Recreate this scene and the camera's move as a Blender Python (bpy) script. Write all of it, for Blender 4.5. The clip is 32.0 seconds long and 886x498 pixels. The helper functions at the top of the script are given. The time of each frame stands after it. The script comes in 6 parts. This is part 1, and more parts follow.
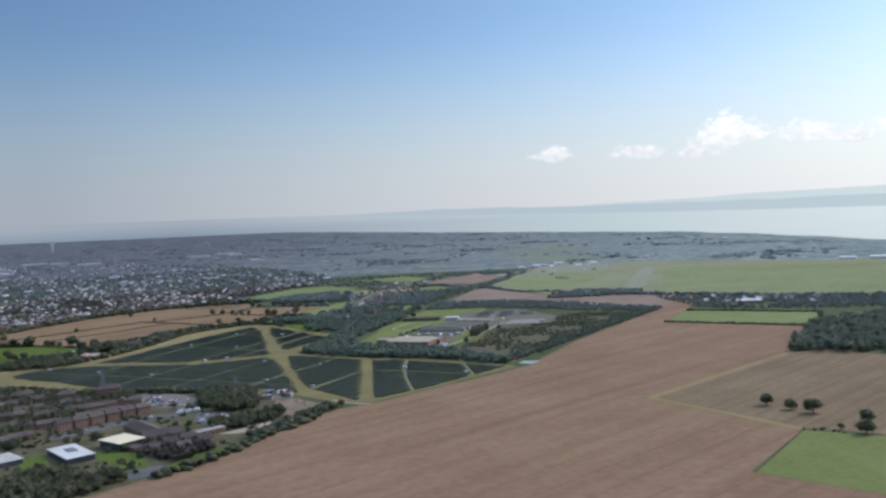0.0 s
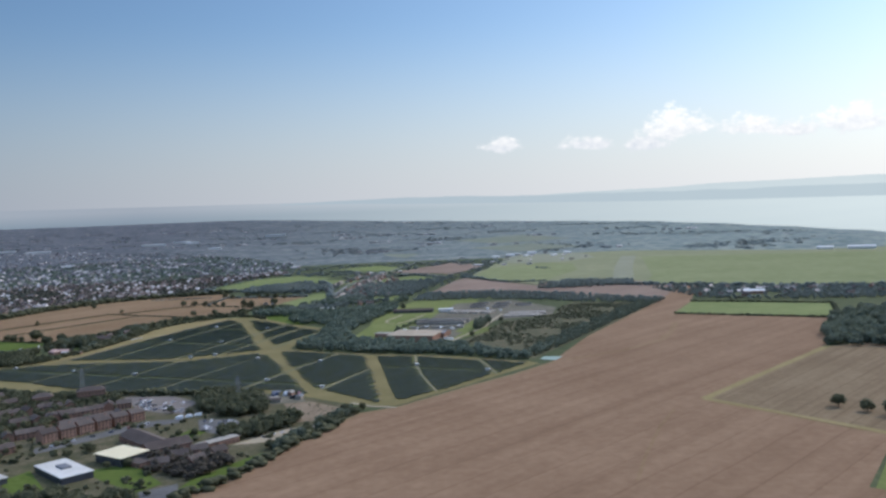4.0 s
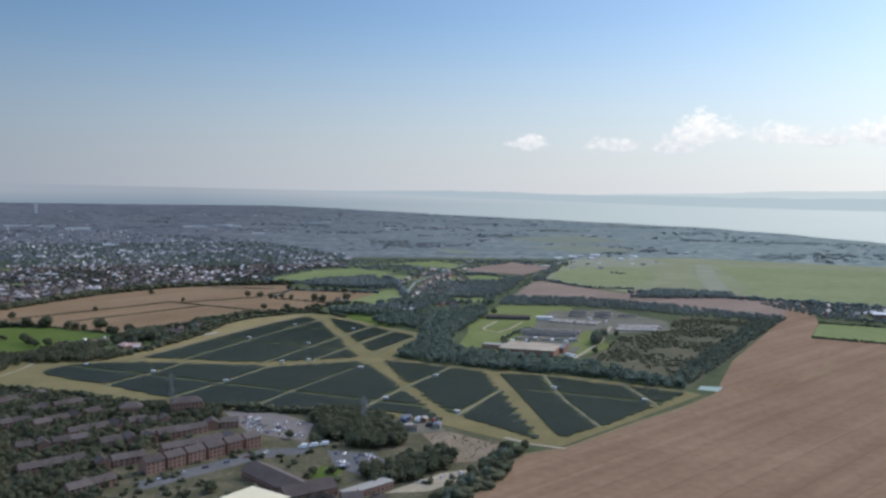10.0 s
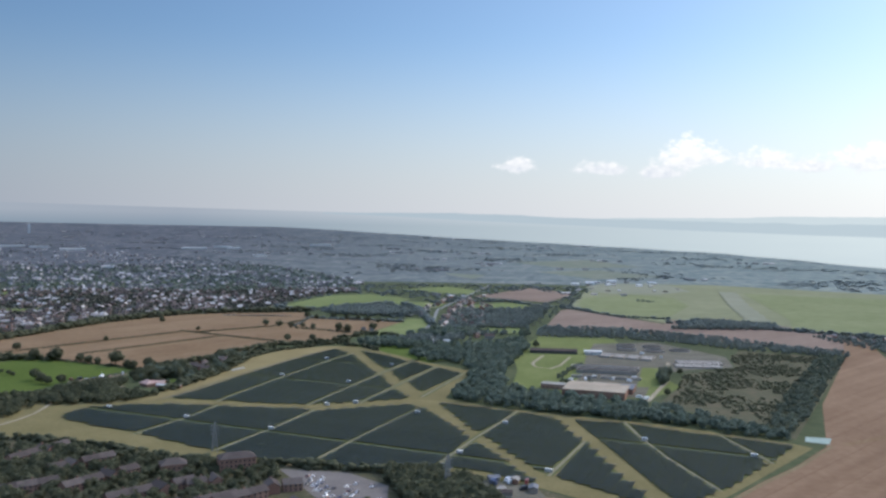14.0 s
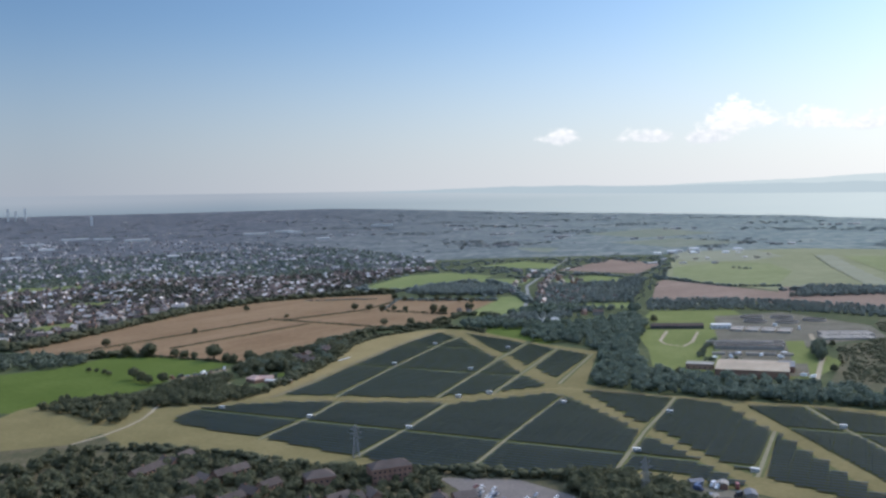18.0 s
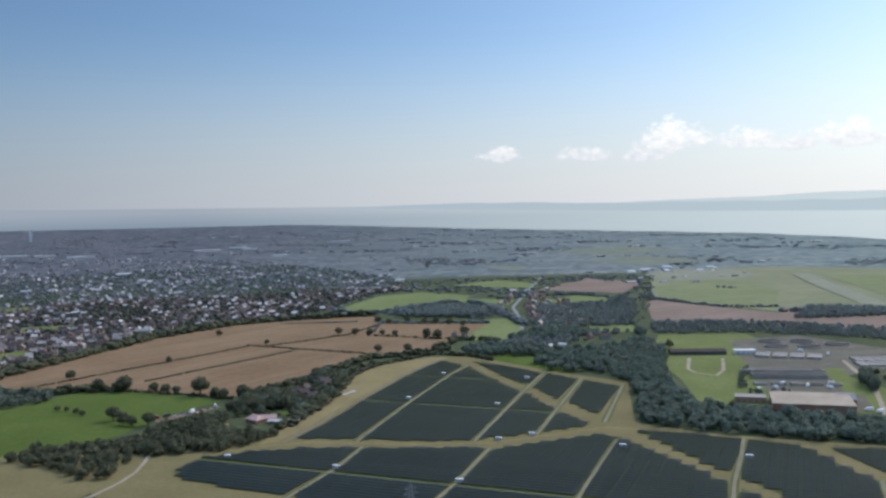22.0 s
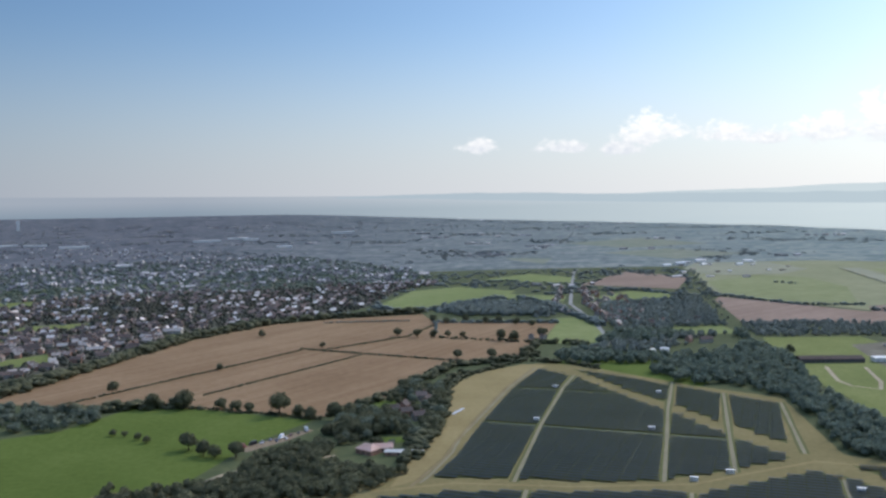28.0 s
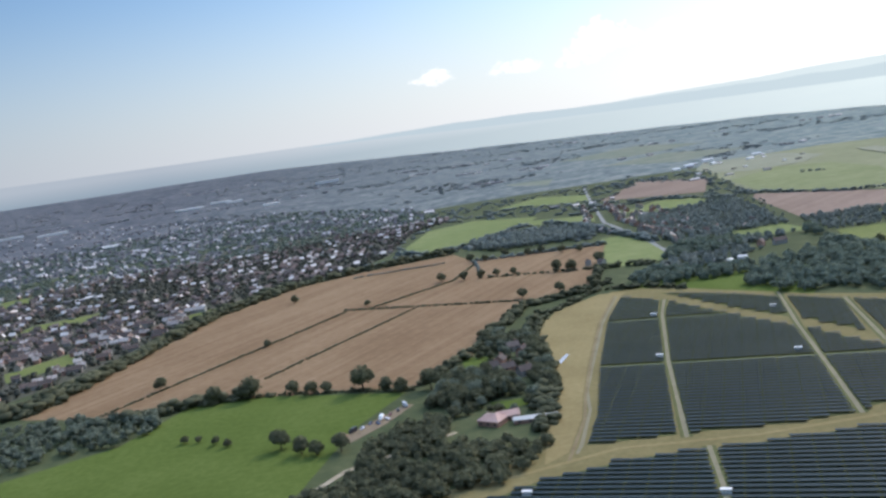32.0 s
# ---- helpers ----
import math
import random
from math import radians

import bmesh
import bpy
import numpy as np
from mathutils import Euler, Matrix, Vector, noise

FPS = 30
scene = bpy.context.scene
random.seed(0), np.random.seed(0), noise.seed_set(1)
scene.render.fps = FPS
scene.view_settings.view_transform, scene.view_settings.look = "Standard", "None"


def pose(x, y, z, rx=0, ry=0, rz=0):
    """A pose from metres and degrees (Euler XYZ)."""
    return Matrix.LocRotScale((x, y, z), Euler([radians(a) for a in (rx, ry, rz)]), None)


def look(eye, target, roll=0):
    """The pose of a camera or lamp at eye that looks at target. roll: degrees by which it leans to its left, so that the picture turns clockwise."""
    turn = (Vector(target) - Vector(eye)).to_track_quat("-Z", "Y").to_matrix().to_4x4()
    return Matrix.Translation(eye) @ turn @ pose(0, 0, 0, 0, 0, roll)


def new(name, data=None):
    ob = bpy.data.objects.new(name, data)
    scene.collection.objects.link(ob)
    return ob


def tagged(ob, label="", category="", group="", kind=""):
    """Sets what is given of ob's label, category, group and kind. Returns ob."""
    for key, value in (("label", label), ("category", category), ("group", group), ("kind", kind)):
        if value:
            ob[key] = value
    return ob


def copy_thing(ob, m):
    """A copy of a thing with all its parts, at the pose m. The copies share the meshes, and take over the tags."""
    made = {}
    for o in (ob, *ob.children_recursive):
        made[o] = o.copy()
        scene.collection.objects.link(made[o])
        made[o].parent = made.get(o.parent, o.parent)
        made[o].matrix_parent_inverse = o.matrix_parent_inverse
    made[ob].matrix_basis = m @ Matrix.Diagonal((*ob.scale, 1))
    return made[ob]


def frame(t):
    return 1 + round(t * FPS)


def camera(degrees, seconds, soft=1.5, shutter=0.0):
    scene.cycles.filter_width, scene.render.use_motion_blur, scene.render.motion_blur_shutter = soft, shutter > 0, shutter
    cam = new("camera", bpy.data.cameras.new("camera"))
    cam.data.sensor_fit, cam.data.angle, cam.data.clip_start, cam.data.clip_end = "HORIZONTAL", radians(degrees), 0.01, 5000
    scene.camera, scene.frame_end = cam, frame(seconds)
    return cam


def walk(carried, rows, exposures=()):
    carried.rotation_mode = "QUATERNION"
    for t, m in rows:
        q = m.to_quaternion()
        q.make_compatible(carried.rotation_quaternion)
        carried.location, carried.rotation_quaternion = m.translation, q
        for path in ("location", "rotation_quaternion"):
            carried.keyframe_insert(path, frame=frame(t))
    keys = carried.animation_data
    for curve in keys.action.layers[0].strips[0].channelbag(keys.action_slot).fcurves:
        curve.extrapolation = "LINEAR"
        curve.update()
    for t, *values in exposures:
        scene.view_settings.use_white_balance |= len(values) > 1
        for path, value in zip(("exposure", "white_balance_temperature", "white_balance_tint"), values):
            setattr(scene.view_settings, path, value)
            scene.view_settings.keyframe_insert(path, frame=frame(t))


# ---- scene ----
EXPOS = [(0.0, 0.52, 6520, 11), (5.0, 0.50, 6520, 11), (9.0, 0.41, 6520, 11), (11.0, 0.50, 6520, 11), (13.0, 0.53, 6520, 11), (16.0, 0.60, 6520, 11), (20.0, 0.60, 6520, 11), (22.0, 0.48, 6520, 11), (26.5, 0.49, 6520, 11), (29.0, 0.56, 6580, 11), (30.0, 0.60, 6600, 11), (32.0, 0.82, 6650, 11)]
cam = camera(54.24, 32.0, soft=2.7)
# seconds, eye, target, roll
PATH = [
    (0, (135.14, -136.43, 179.50), (125.10, -26.95, 175.71), -2.82),
    (0.5, (125.35, -125.70, 178.27), (115.29, -16.27, 173.56), -3.05),
    (1, (114.41, -116.23, 177.10), (104.77, -6.76, 172.31), -3.10),
    (1.5, (102.94, -106.92, 176.08), (92.80, 2.54, 172.24), -2.79),
    (2, (91.58, -97.24, 175.29), (80.68, 12.19, 172.79), -2.34),
    (2.5, (80.82, -87.22, 174.80), (70.33, 22.24, 172.00), -2.75),
    (3, (70.84, -77.09, 174.74), (61.22, 32.44, 171.62), -3.04),
    (3.5, (61.69, -66.84, 175.29), (53.77, 42.79, 171.00), -3.04),
    (4, (52.94, -56.22, 176.46), (49.27, 53.59, 171.08), -2.53),
    (4.5, (43.72, -45.30, 177.46), (42.51, 64.47, 170.40), -2.11),
    (6.5, (0.23, -0.09, 175.60), (0.27, 109.75, 169.68), -0.42),
    (7, (-10.74, 10.08, 175.52), (-9.45, 119.93, 169.83), -0.52),
    (7.5, (-21.27, 19.82, 176.47), (-18.41, 129.59, 169.99), -1.19),
    (8, (-30.84, 30.14, 178.94), (-29.76, 139.98, 173.15), -0.95),
    (8.5, (-40.27, 41.49, 181.49), (-38.51, 151.32, 175.64), -0.43),
    (9, (-50.57, 53.37, 182.55), (-55.20, 163.10, 176.34), 0.10),
    (9.5, (-62.05, 65.06, 181.64), (-67.79, 174.72, 175.13), 0.20),
    (10, (-73.88, 76.31, 179.89), (-80.25, 185.96, 173.79), 0.35),
    (10.5, (-84.81, 87.34, 179.10), (-90.89, 197.03, 173.61), 0.16),
    (11, (-94.68, 98.27, 179.90), (-99.49, 208.07, 175.17), -0.61),
    (11.5, (-104.51, 109.11, 181.10), (-110.55, 218.88, 177.12), -0.79),
    (12, (-115.12, 119.92, 181.29), (-121.12, 229.65, 176.56), -0.61),
    (12.5, (-126.11, 130.81, 180.79), (-130.72, 240.62, 176.51), -0.50),
    (13, (-136.18, 141.85, 181.52), (-140.46, 251.70, 177.58), -0.12),
    (13.5, (-145.62, 153.11, 183.00), (-150.38, 262.96, 179.71), 0.92),
    (15.5, (-187.72, 200.82, 179.37), (-196.00, 310.41, 174.79), -1.30),
    (16, (-198.99, 211.63, 177.93), (-209.23, 321.02, 172.51), -2.21),
    (16.5, (-209.78, 221.72, 177.17), (-220.50, 331.12, 172.92), -1.79),
    (17, (-219.80, 231.50, 177.25), (-231.06, 340.85, 173.10), -1.48),
    (17.5, (-230.05, 241.55, 177.08), (-241.28, 350.83, 171.53), -1.66),
    (18, (-240.90, 252.11, 176.30), (-251.63, 361.41, 170.11), -1.83),
    (18.5, (-251.74, 263.25, 175.64), (-262.32, 372.56, 169.40), -1.68),
    (19, (-261.88, 274.56, 175.99), (-273.13, 383.84, 170.38), -1.31),
    (19.5, (-271.61, 285.40, 177.02), (-283.19, 394.68, 172.04), -0.88),
    (20, (-281.91, 295.62, 177.57), (-293.44, 404.91, 172.89), -0.95),
    (20.5, (-293.00, 305.83, 177.45), (-299.14, 415.58, 173.40), -1.11),
    (21, (-304.16, 316.61, 177.49), (-307.65, 426.50, 173.87), -1.36),
    (21.5, (-314.99, 327.93, 177.90), (-317.53, 437.85, 174.67), -1.35),
    (22, (-325.75, 339.38, 178.04), (-329.01, 449.25, 173.72), -1.58),
    (22.5, (-336.55, 350.85, 177.80), (-339.57, 460.74, 173.96), -1.40),
    (23, (-347.31, 362.34, 177.61), (-350.12, 472.25, 174.52), -1.01),
    (23.5, (-358.36, 373.73, 177.33), (-361.53, 483.63, 173.74), -0.92),
    (24, (-370.02, 385.00, 176.47), (-373.37, 494.88, 172.88), -1.34),
    (24.5, (-381.53, 396.50, 175.74), (-384.96, 506.40, 172.63), -1.52),
    (26.5, (-423.77, 445.26, 177.17), (-423.64, 555.16, 172.31), -1.68),
    (27, (-435.25, 455.83, 176.38), (-436.56, 565.68, 170.78), -1.81),
    (27.5, (-446.59, 466.47, 175.87), (-447.17, 576.34, 170.53), -1.71),
    (28, (-457.95, 478.28, 175.75), (-458.40, 588.15, 170.26), -1.28),
    (28.5, (-469.83, 490.73, 175.16), (-471.12, 600.45, 167.56), -2.45),
    (29, (-481.72, 503.21, 174.36), (-482.27, 612.97, 167.10), -2.88),
    (29.5, (-492.84, 515.58, 174.27), (-491.63, 625.33, 166.90), -3.30),
    (30, (-503.37, 527.66, 174.93), (-502.87, 637.40, 167.41), -3.88),
    (30.5, (-514.04, 539.24, 175.49), (-515.36, 648.92, 167.24), -4.55),
    (31, (-524.80, 550.55, 175.58), (-526.09, 660.19, 166.75), -5.41),
    (31.5, (-534.45, 562.25, 176.06), (-535.10, 671.74, 165.51), -6.74),
    (32, (-541.50, 574.86, 178.35), (-539.25, 683.94, 164.39), -8.90),
]
walk(cam, [(t, look(eye, target, roll)) for t, eye, target, roll in PATH], EXPOS)
from mathutils import geometry

# ---------------------------------------------------------------- sky and sun
SUN_AZ, SUN_EL = 49.0, 36.0            # degrees right of +y, and up
sun = new("sun", bpy.data.lights.new("sun", "SUN"))
sun.data.energy, sun.data.angle, sun.data.color = 1.2, radians(0.6), (1.0, 0.94, 0.86)
sd = Vector((math.sin(radians(SUN_AZ)) * math.cos(radians(SUN_EL)), math.cos(radians(SUN_AZ)) * math.cos(radians(SUN_EL)), math.sin(radians(SUN_EL))))
sun.matrix_world = look(sd * 900 + Vector((0, 0, 200)), (0, 0, 200))


class Nodes:
    """A short way to write node trees."""

    def __init__(self, tree):
        self.t = tree
        tree.nodes.clear()

    def n(self, kind, **kw):
        nd = self.t.nodes.new(kind)
        for k, v in kw.items():
            if k == "op":
                nd.operation = v
            elif k == "blend":
                nd.blend_type = v
        return nd

    def put(self, sock, v):
        if isinstance(v, bpy.types.NodeSocket):
            self.t.links.new(v, sock)
        elif v is not None:
            if sock.type == "RGBA" and len(v) == 3:
                v = (*v, 1.0)
            sock.default_value = v

    def math(self, op, a, b=None, c=None, clamp=False):
        nd = self.t.nodes.new("ShaderNodeMath")
        nd.operation, nd.use_clamp = op, clamp
        for s, v in zip(nd.inputs, (a, b, c)):
            self.put(s, v)
        return nd.outputs[0]

    def mix(self, fac, a, b, blend="MIX"):
        nd = self.t.nodes.new("ShaderNodeMix")
        nd.data_type, nd.blend_type = "RGBA", blend
        self.put(nd.inputs[0], fac)
        self.put(nd.inputs[6], a)
        self.put(nd.inputs[7], b)
        return nd.outputs[2]

    def noise(self, vec, scale, detail=3.0, rough=0.55):
        nd = self.t.nodes.new("ShaderNodeTexNoise")
        self.put(nd.inputs["Vector"], vec)
        nd.inputs["Scale"].default_value = scale
        nd.inputs["Detail"].default_value = detail
        nd.inputs["Roughness"].default_value = rough
        return nd.outputs["Fac"]

    def ramp(self, fac, *stops):
        nd = self.t.nodes.new("ShaderNodeValToRGB")
        self.put(nd.inputs[0], fac)
        el = nd.color_ramp.elements
        while len(el) < len(stops):
            el.new(0.5)
        for e, (p, c) in zip(el, stops):
            e.position, e.color = p, (*c, 1.0)
        return nd.outputs[0]

    def scaled(self, vec, s, rz=0.0):
        """Turned so that x runs along rz degrees, then scaled."""
        for rot, size in (((0, 0, radians(-rz)), (1, 1, 1)), ((0, 0, 0), s)):
            nd = self.t.nodes.new("ShaderNodeMapping")
            self.put(nd.inputs["Vector"], vec)
            nd.inputs["Scale"].default_value, nd.inputs["Rotation"].default_value = size, rot
            vec = nd.outputs[0]
        return vec


world = bpy.data.worlds.new("sky")
scene.world = world
world.use_nodes = True
W = Nodes(world.node_tree)
sky = W.n("ShaderNodeTexSky")
sky.sky_type, sky.sun_disc = "NISHITA", False
sky.sun_elevation, sky.sun_rotation = radians(SUN_EL), radians(SUN_AZ)
sky.altitude, sky.air_density, sky.dust_density, sky.ozone_density = 200, 1.0, 1.0, 1.5
co = W.n("ShaderNodeTexCoord").outputs["Generated"]
sep = W.n("ShaderNodeSeparateXYZ")
W.put(sep.inputs[0], co)
wx, wy, wz = sep.outputs
az = W.math("MULTIPLY", W.math("ARCTAN2", wx, wy), 180 / math.pi)
el = W.math("DIVIDE", wz, W.math("SQRT", W.math("ADD", W.math("MULTIPLY", wx, wx), W.math("MULTIPLY", wy, wy))))
el = W.math("MULTIPLY", el, 180 / math.pi)
comb = W.n("ShaderNodeCombineXYZ")
W.put(comb.inputs[0], az)
W.put(comb.inputs[1], W.math("MULTIPLY", el, 1.35))
flat = comb.outputs[0]
# cumulus clouds low over the water: azimuth, base and top in degrees of height, half width
CLOUDS = [(2.2, 3.35, 4.55, 1.7), (7.7, 3.2, 4.35, 2.4), (13.1, 3.5, 6.15, 2.6), (11.4, 3.0, 4.4, 1.8), (17.8, 3.5, 5.1, 2.4),
          (20.6, 3.2, 4.6, 2.2), (23.6, 3.3, 5.5, 2.8), (27.5, 3.2, 6.6, 3.4), (33.0, 3.2, 5.4, 3.6), (-62.0, 3.5, 5.5, 4.0), (48.0, 3.5, 6.0, 5.0)]
warp = W.math("SUBTRACT", W.noise(flat, 0.55, 5, 0.62), 0.5)
fine = W.math("SUBTRACT", W.noise(flat, 1.7, 6, 0.62), 0.5)
mask, under = None, None
for a0, b0, t0, w0 in CLOUDS:
    dx = W.math("DIVIDE", W.math("SUBTRACT", az, a0), w0)
    dy = W.math("DIVIDE", W.math("SUBTRACT", el, b0 + 0.3 * (t0 - b0)), 0.7 * (t0 - b0))
    # flatter below than above
    dy = W.math("MULTIPLY", dy, W.math("ADD", 1.0, W.math("MULTIPLY", W.math("LESS_THAN", dy, 0.0), 0.9)))
    d = W.math("SUBTRACT", 1.0, W.math("SQRT", W.math("ADD", W.math("MULTIPLY", dx, dx), W.math("MULTIPLY", dy, dy))))
    mask = d if mask is None else W.math("MAXIMUM", mask, d)
mask = W.math("ADD", mask, W.math("ADD", W.math("MULTIPLY", warp, 1.6), W.math("MULTIPLY", fine, 0.85)))
cover = W.n("ShaderNodeMapRange")
cover.interpolation_type = "SMOOTHSTEP"
for k, v in enumerate((None, 0.14, 0.6, 0.0, 0.78)):
    W.put(cover.inputs[k], mask if k == 0 else v)
skycol = W.n("ShaderNodeMix")
skycol.data_type = "RGBA"
hz = W.n("ShaderNodeMapRange")
hz.interpolation_type = "SMOOTHSTEP"
for k, v in enumerate((None, -1.0, 13.0, 0.95, 0.0)):
    W.put(hz.inputs[k], el if k == 0 else v)
# low haze, brighter towards the sun
glow = W.n("ShaderNodeMapRange")
for k, v in enumerate((None, -30.0, 40.0, 0.0, 1.0)):
    W.put(glow.inputs[k], az if k == 0 else v)
hazecol = W.mix(glow.outputs[0], (2.95, 3.3, 3.95), (7.9, 8.1, 8.3))
over = W.n("ShaderNodeMapRange")
over.interpolation_type = "SMOOTHSTEP"
for k, v in enumerate((None, 20.0, 75.0, 0.0, 1.0)):
    W.put(over.inputs[k], el if k == 0 else v)
clear = W.mix(1.0, sky.outputs[0], W.mix(over.outputs[0], W.mix(glow.outputs[0], (0.56, 0.69, 0.81), (0.84, 0.99, 1.12)), (6.7, 5.95, 5.2)), "MULTIPLY")
low = W.mix(hz.outputs[0], clear, hazecol)
cloudcol = W.mix(W.math("ADD", W.math("MULTIPLY", fine, 1.5), W.math("MULTIPLY_ADD", el, 0.36, -1.0), clamp=True), (5.6, 6.0, 6.7), (9.6, 9.4, 9.1))
full = W.mix(cover.outputs[0], low, cloudcol)
bg = W.n("ShaderNodeBackground")
W.put(bg.inputs[0], full)
bg.inputs[1].default_value = 0.09
wo = W.n("ShaderNodeOutputWorld")
W.put(wo.inputs[0], bg.outputs[0])


# ---------------------------------------------------------------- materials
def material(name, stops, scale=0.05, fine=0.8, rough=0.9, bump=0.0, spec=0.06, stripes=None, metal=0.0, island=0.0, objrand=0.0, fac=0.5, sheen=0.0, thin=0.0):
    """stops: colours from dark to light over a large noise (1/scale metres) with a fine one over it.
    stripes: (metres between, turn in degrees, strength) for worked ground."""
    m = bpy.data.materials.new(name)
    m.use_nodes = True
    K = Nodes(m.node_tree)
    p = K.n("ShaderNodeBsdfPrincipled")
    out = K.n("ShaderNodeOutputMaterial")
    K.put(out.inputs[0], p.outputs[0])
    vec = K.n("ShaderNodeTexCoord").outputs["Object"]
    big = K.noise(vec, scale, 4, 0.6)
    small = K.noise(vec, fine, 4, 0.65)
    f = K.math("ADD", K.math("MULTIPLY", big, 1 - fac), K.math("MULTIPLY", small, fac))
    if stripes:
        gap, turn, strong = stripes
        for size, part_ in ((1.0, 1.0), (4.0, 0.8)):
            st = K.noise(K.scaled(vec, (0.05 / gap / size, 1.6 / gap / size, 1), turn), 1.0, 3, 0.6)
            f = K.math("ADD", f, K.math("MULTIPLY", K.math("SUBTRACT", st, 0.5), strong * part_))
        # wheel tracks at even steps
        sp = K.n("ShaderNodeSeparateXYZ")
        K.put(sp.inputs[0], K.scaled(vec, (1, 1, 1), turn))
        w = K.math("PINGPONG", K.math("ADD", sp.outputs[1], K.math("MULTIPLY", K.noise(vec, 0.01, 2), 6.0)), gap / 2)
        f = K.math("SUBTRACT", f, K.math("MULTIPLY", K.math("LESS_THAN", w, 0.9), 0.24 * strong))
    if island:
        g = K.n("ShaderNodeNewGeometry").outputs["Random Per Island"]
        f = K.math("ADD", f, K.math("MULTIPLY", K.math("SUBTRACT", g, 0.5), island))
    if objrand:
        g = K.n("ShaderNodeObjectInfo").outputs["Random"]
        f = K.math("ADD", f, K.math("MULTIPLY", K.math("SUBTRACT", g, 0.5), objrand))
    lo, hi = 0.32, 0.68
    n = len(stops)
    c = K.ramp(f, *[(lo + (hi - lo) * k / max(1, n - 1), s) for k, s in enumerate(stops)])
    K.put(p.inputs["Base Color"], c)
    p.inputs["Roughness"].default_value = rough
    p.inputs["Metallic"].default_value = metal
    p.inputs["Specular IOR Level"].default_value = spec
    if sheen:
        p.inputs["Sheen Weight"].default_value = sheen
        p.inputs["Sheen Roughness"].default_value = 0.6
    if thin:
        tr = K.n("ShaderNodeBsdfTranslucent")
        K.put(tr.inputs[0], K.mix(0.35, c, (0.15, 0.18, 0.12)))
        mx = K.n("ShaderNodeMixShader")
        mx.inputs[0].default_value = thin
        K.put(mx.inputs[1], p.outputs[0])
        K.put(mx.inputs[2], tr.outputs[0])
        K.put(out.inputs[0], mx.outputs[0])
    if bump:
        b = K.n("ShaderNodeBump")
        b.inputs["Strength"].default_value = 0.6
        b.inputs["Distance"].default_value = bump
        K.put(b.inputs["Height"], small)
        K.put(p.inputs["Normal"], b.outputs[0])
    return m


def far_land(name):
    """Suburbs to the west and woods to the east, seen flat: haze, paler towards the sun, is put into the base colours;
    broad belts, deeper than wide, with a few pale plots.
    """
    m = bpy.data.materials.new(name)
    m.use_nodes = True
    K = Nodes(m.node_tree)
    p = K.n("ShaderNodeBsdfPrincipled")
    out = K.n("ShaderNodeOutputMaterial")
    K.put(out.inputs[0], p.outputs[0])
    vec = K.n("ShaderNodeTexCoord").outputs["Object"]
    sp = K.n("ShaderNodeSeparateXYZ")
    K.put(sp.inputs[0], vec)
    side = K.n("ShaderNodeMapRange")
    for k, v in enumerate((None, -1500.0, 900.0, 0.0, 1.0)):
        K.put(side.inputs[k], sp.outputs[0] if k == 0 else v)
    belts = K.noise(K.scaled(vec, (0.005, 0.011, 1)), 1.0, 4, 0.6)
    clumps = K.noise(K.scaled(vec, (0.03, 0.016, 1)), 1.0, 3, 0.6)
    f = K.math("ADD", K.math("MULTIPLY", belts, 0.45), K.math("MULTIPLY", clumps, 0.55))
    # eastern ramp lightened for the haze towards the sun
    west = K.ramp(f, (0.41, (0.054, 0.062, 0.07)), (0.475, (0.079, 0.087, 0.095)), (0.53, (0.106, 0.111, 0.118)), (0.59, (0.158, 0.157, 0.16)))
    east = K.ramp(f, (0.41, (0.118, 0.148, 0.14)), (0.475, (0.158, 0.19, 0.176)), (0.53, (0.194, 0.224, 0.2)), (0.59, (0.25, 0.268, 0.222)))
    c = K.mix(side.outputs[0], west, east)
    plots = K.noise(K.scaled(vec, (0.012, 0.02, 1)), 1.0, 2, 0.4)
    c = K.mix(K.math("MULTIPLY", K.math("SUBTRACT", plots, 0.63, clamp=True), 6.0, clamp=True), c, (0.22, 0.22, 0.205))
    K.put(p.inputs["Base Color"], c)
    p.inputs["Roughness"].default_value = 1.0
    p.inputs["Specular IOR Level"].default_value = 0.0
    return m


M_ground = material("rough_land", [(0.042, 0.054, 0.027), (0.06, 0.072, 0.034), (0.092, 0.1, 0.05)], 0.01, 0.08, 0.95)
M_stubble = material("stubble_soil", [(0.152, 0.094, 0.056), (0.186, 0.118, 0.072), (0.226, 0.148, 0.092)], 0.008, 0.12, 0.95, stripes=(30, 48, 0.5), spec=0.05)
M_stubble_b = material("stubble_soil_pale", [(0.148, 0.094, 0.051), (0.184, 0.121, 0.068), (0.224, 0.153, 0.09)], 0.008, 0.12, 0.95, stripes=(18, 58, 0.5))
M_mown = material("mown_stubble", [(0.125, 0.088, 0.052), (0.155, 0.112, 0.067), (0.195, 0.145, 0.09)], 0.01, 0.15, 0.95, stripes=(16, 49, 0.5), spec=0.05)
M_grass = material("pasture", [(0.056, 0.08, 0.018), (0.075, 0.103, 0.025), (0.1, 0.126, 0.036)], 0.012, 0.2, 0.95, spec=0.02)
M_dull = material("dull_pasture", [(0.092, 0.113, 0.035), (0.122, 0.141, 0.046), (0.162, 0.172, 0.066)], 0.015, 0.2, 0.95)
M_grass_far = material("airfield_grass", [(0.168, 0.174, 0.104), (0.2, 0.204, 0.123), (0.246, 0.242, 0.152)], 0.004, 0.03, 0.95, spec=0.0)
M_lush = material("airfield_meadow", [(0.152, 0.168, 0.085), (0.182, 0.197, 0.103), (0.22, 0.228, 0.125)], 0.005, 0.04, 0.95, spec=0.0)
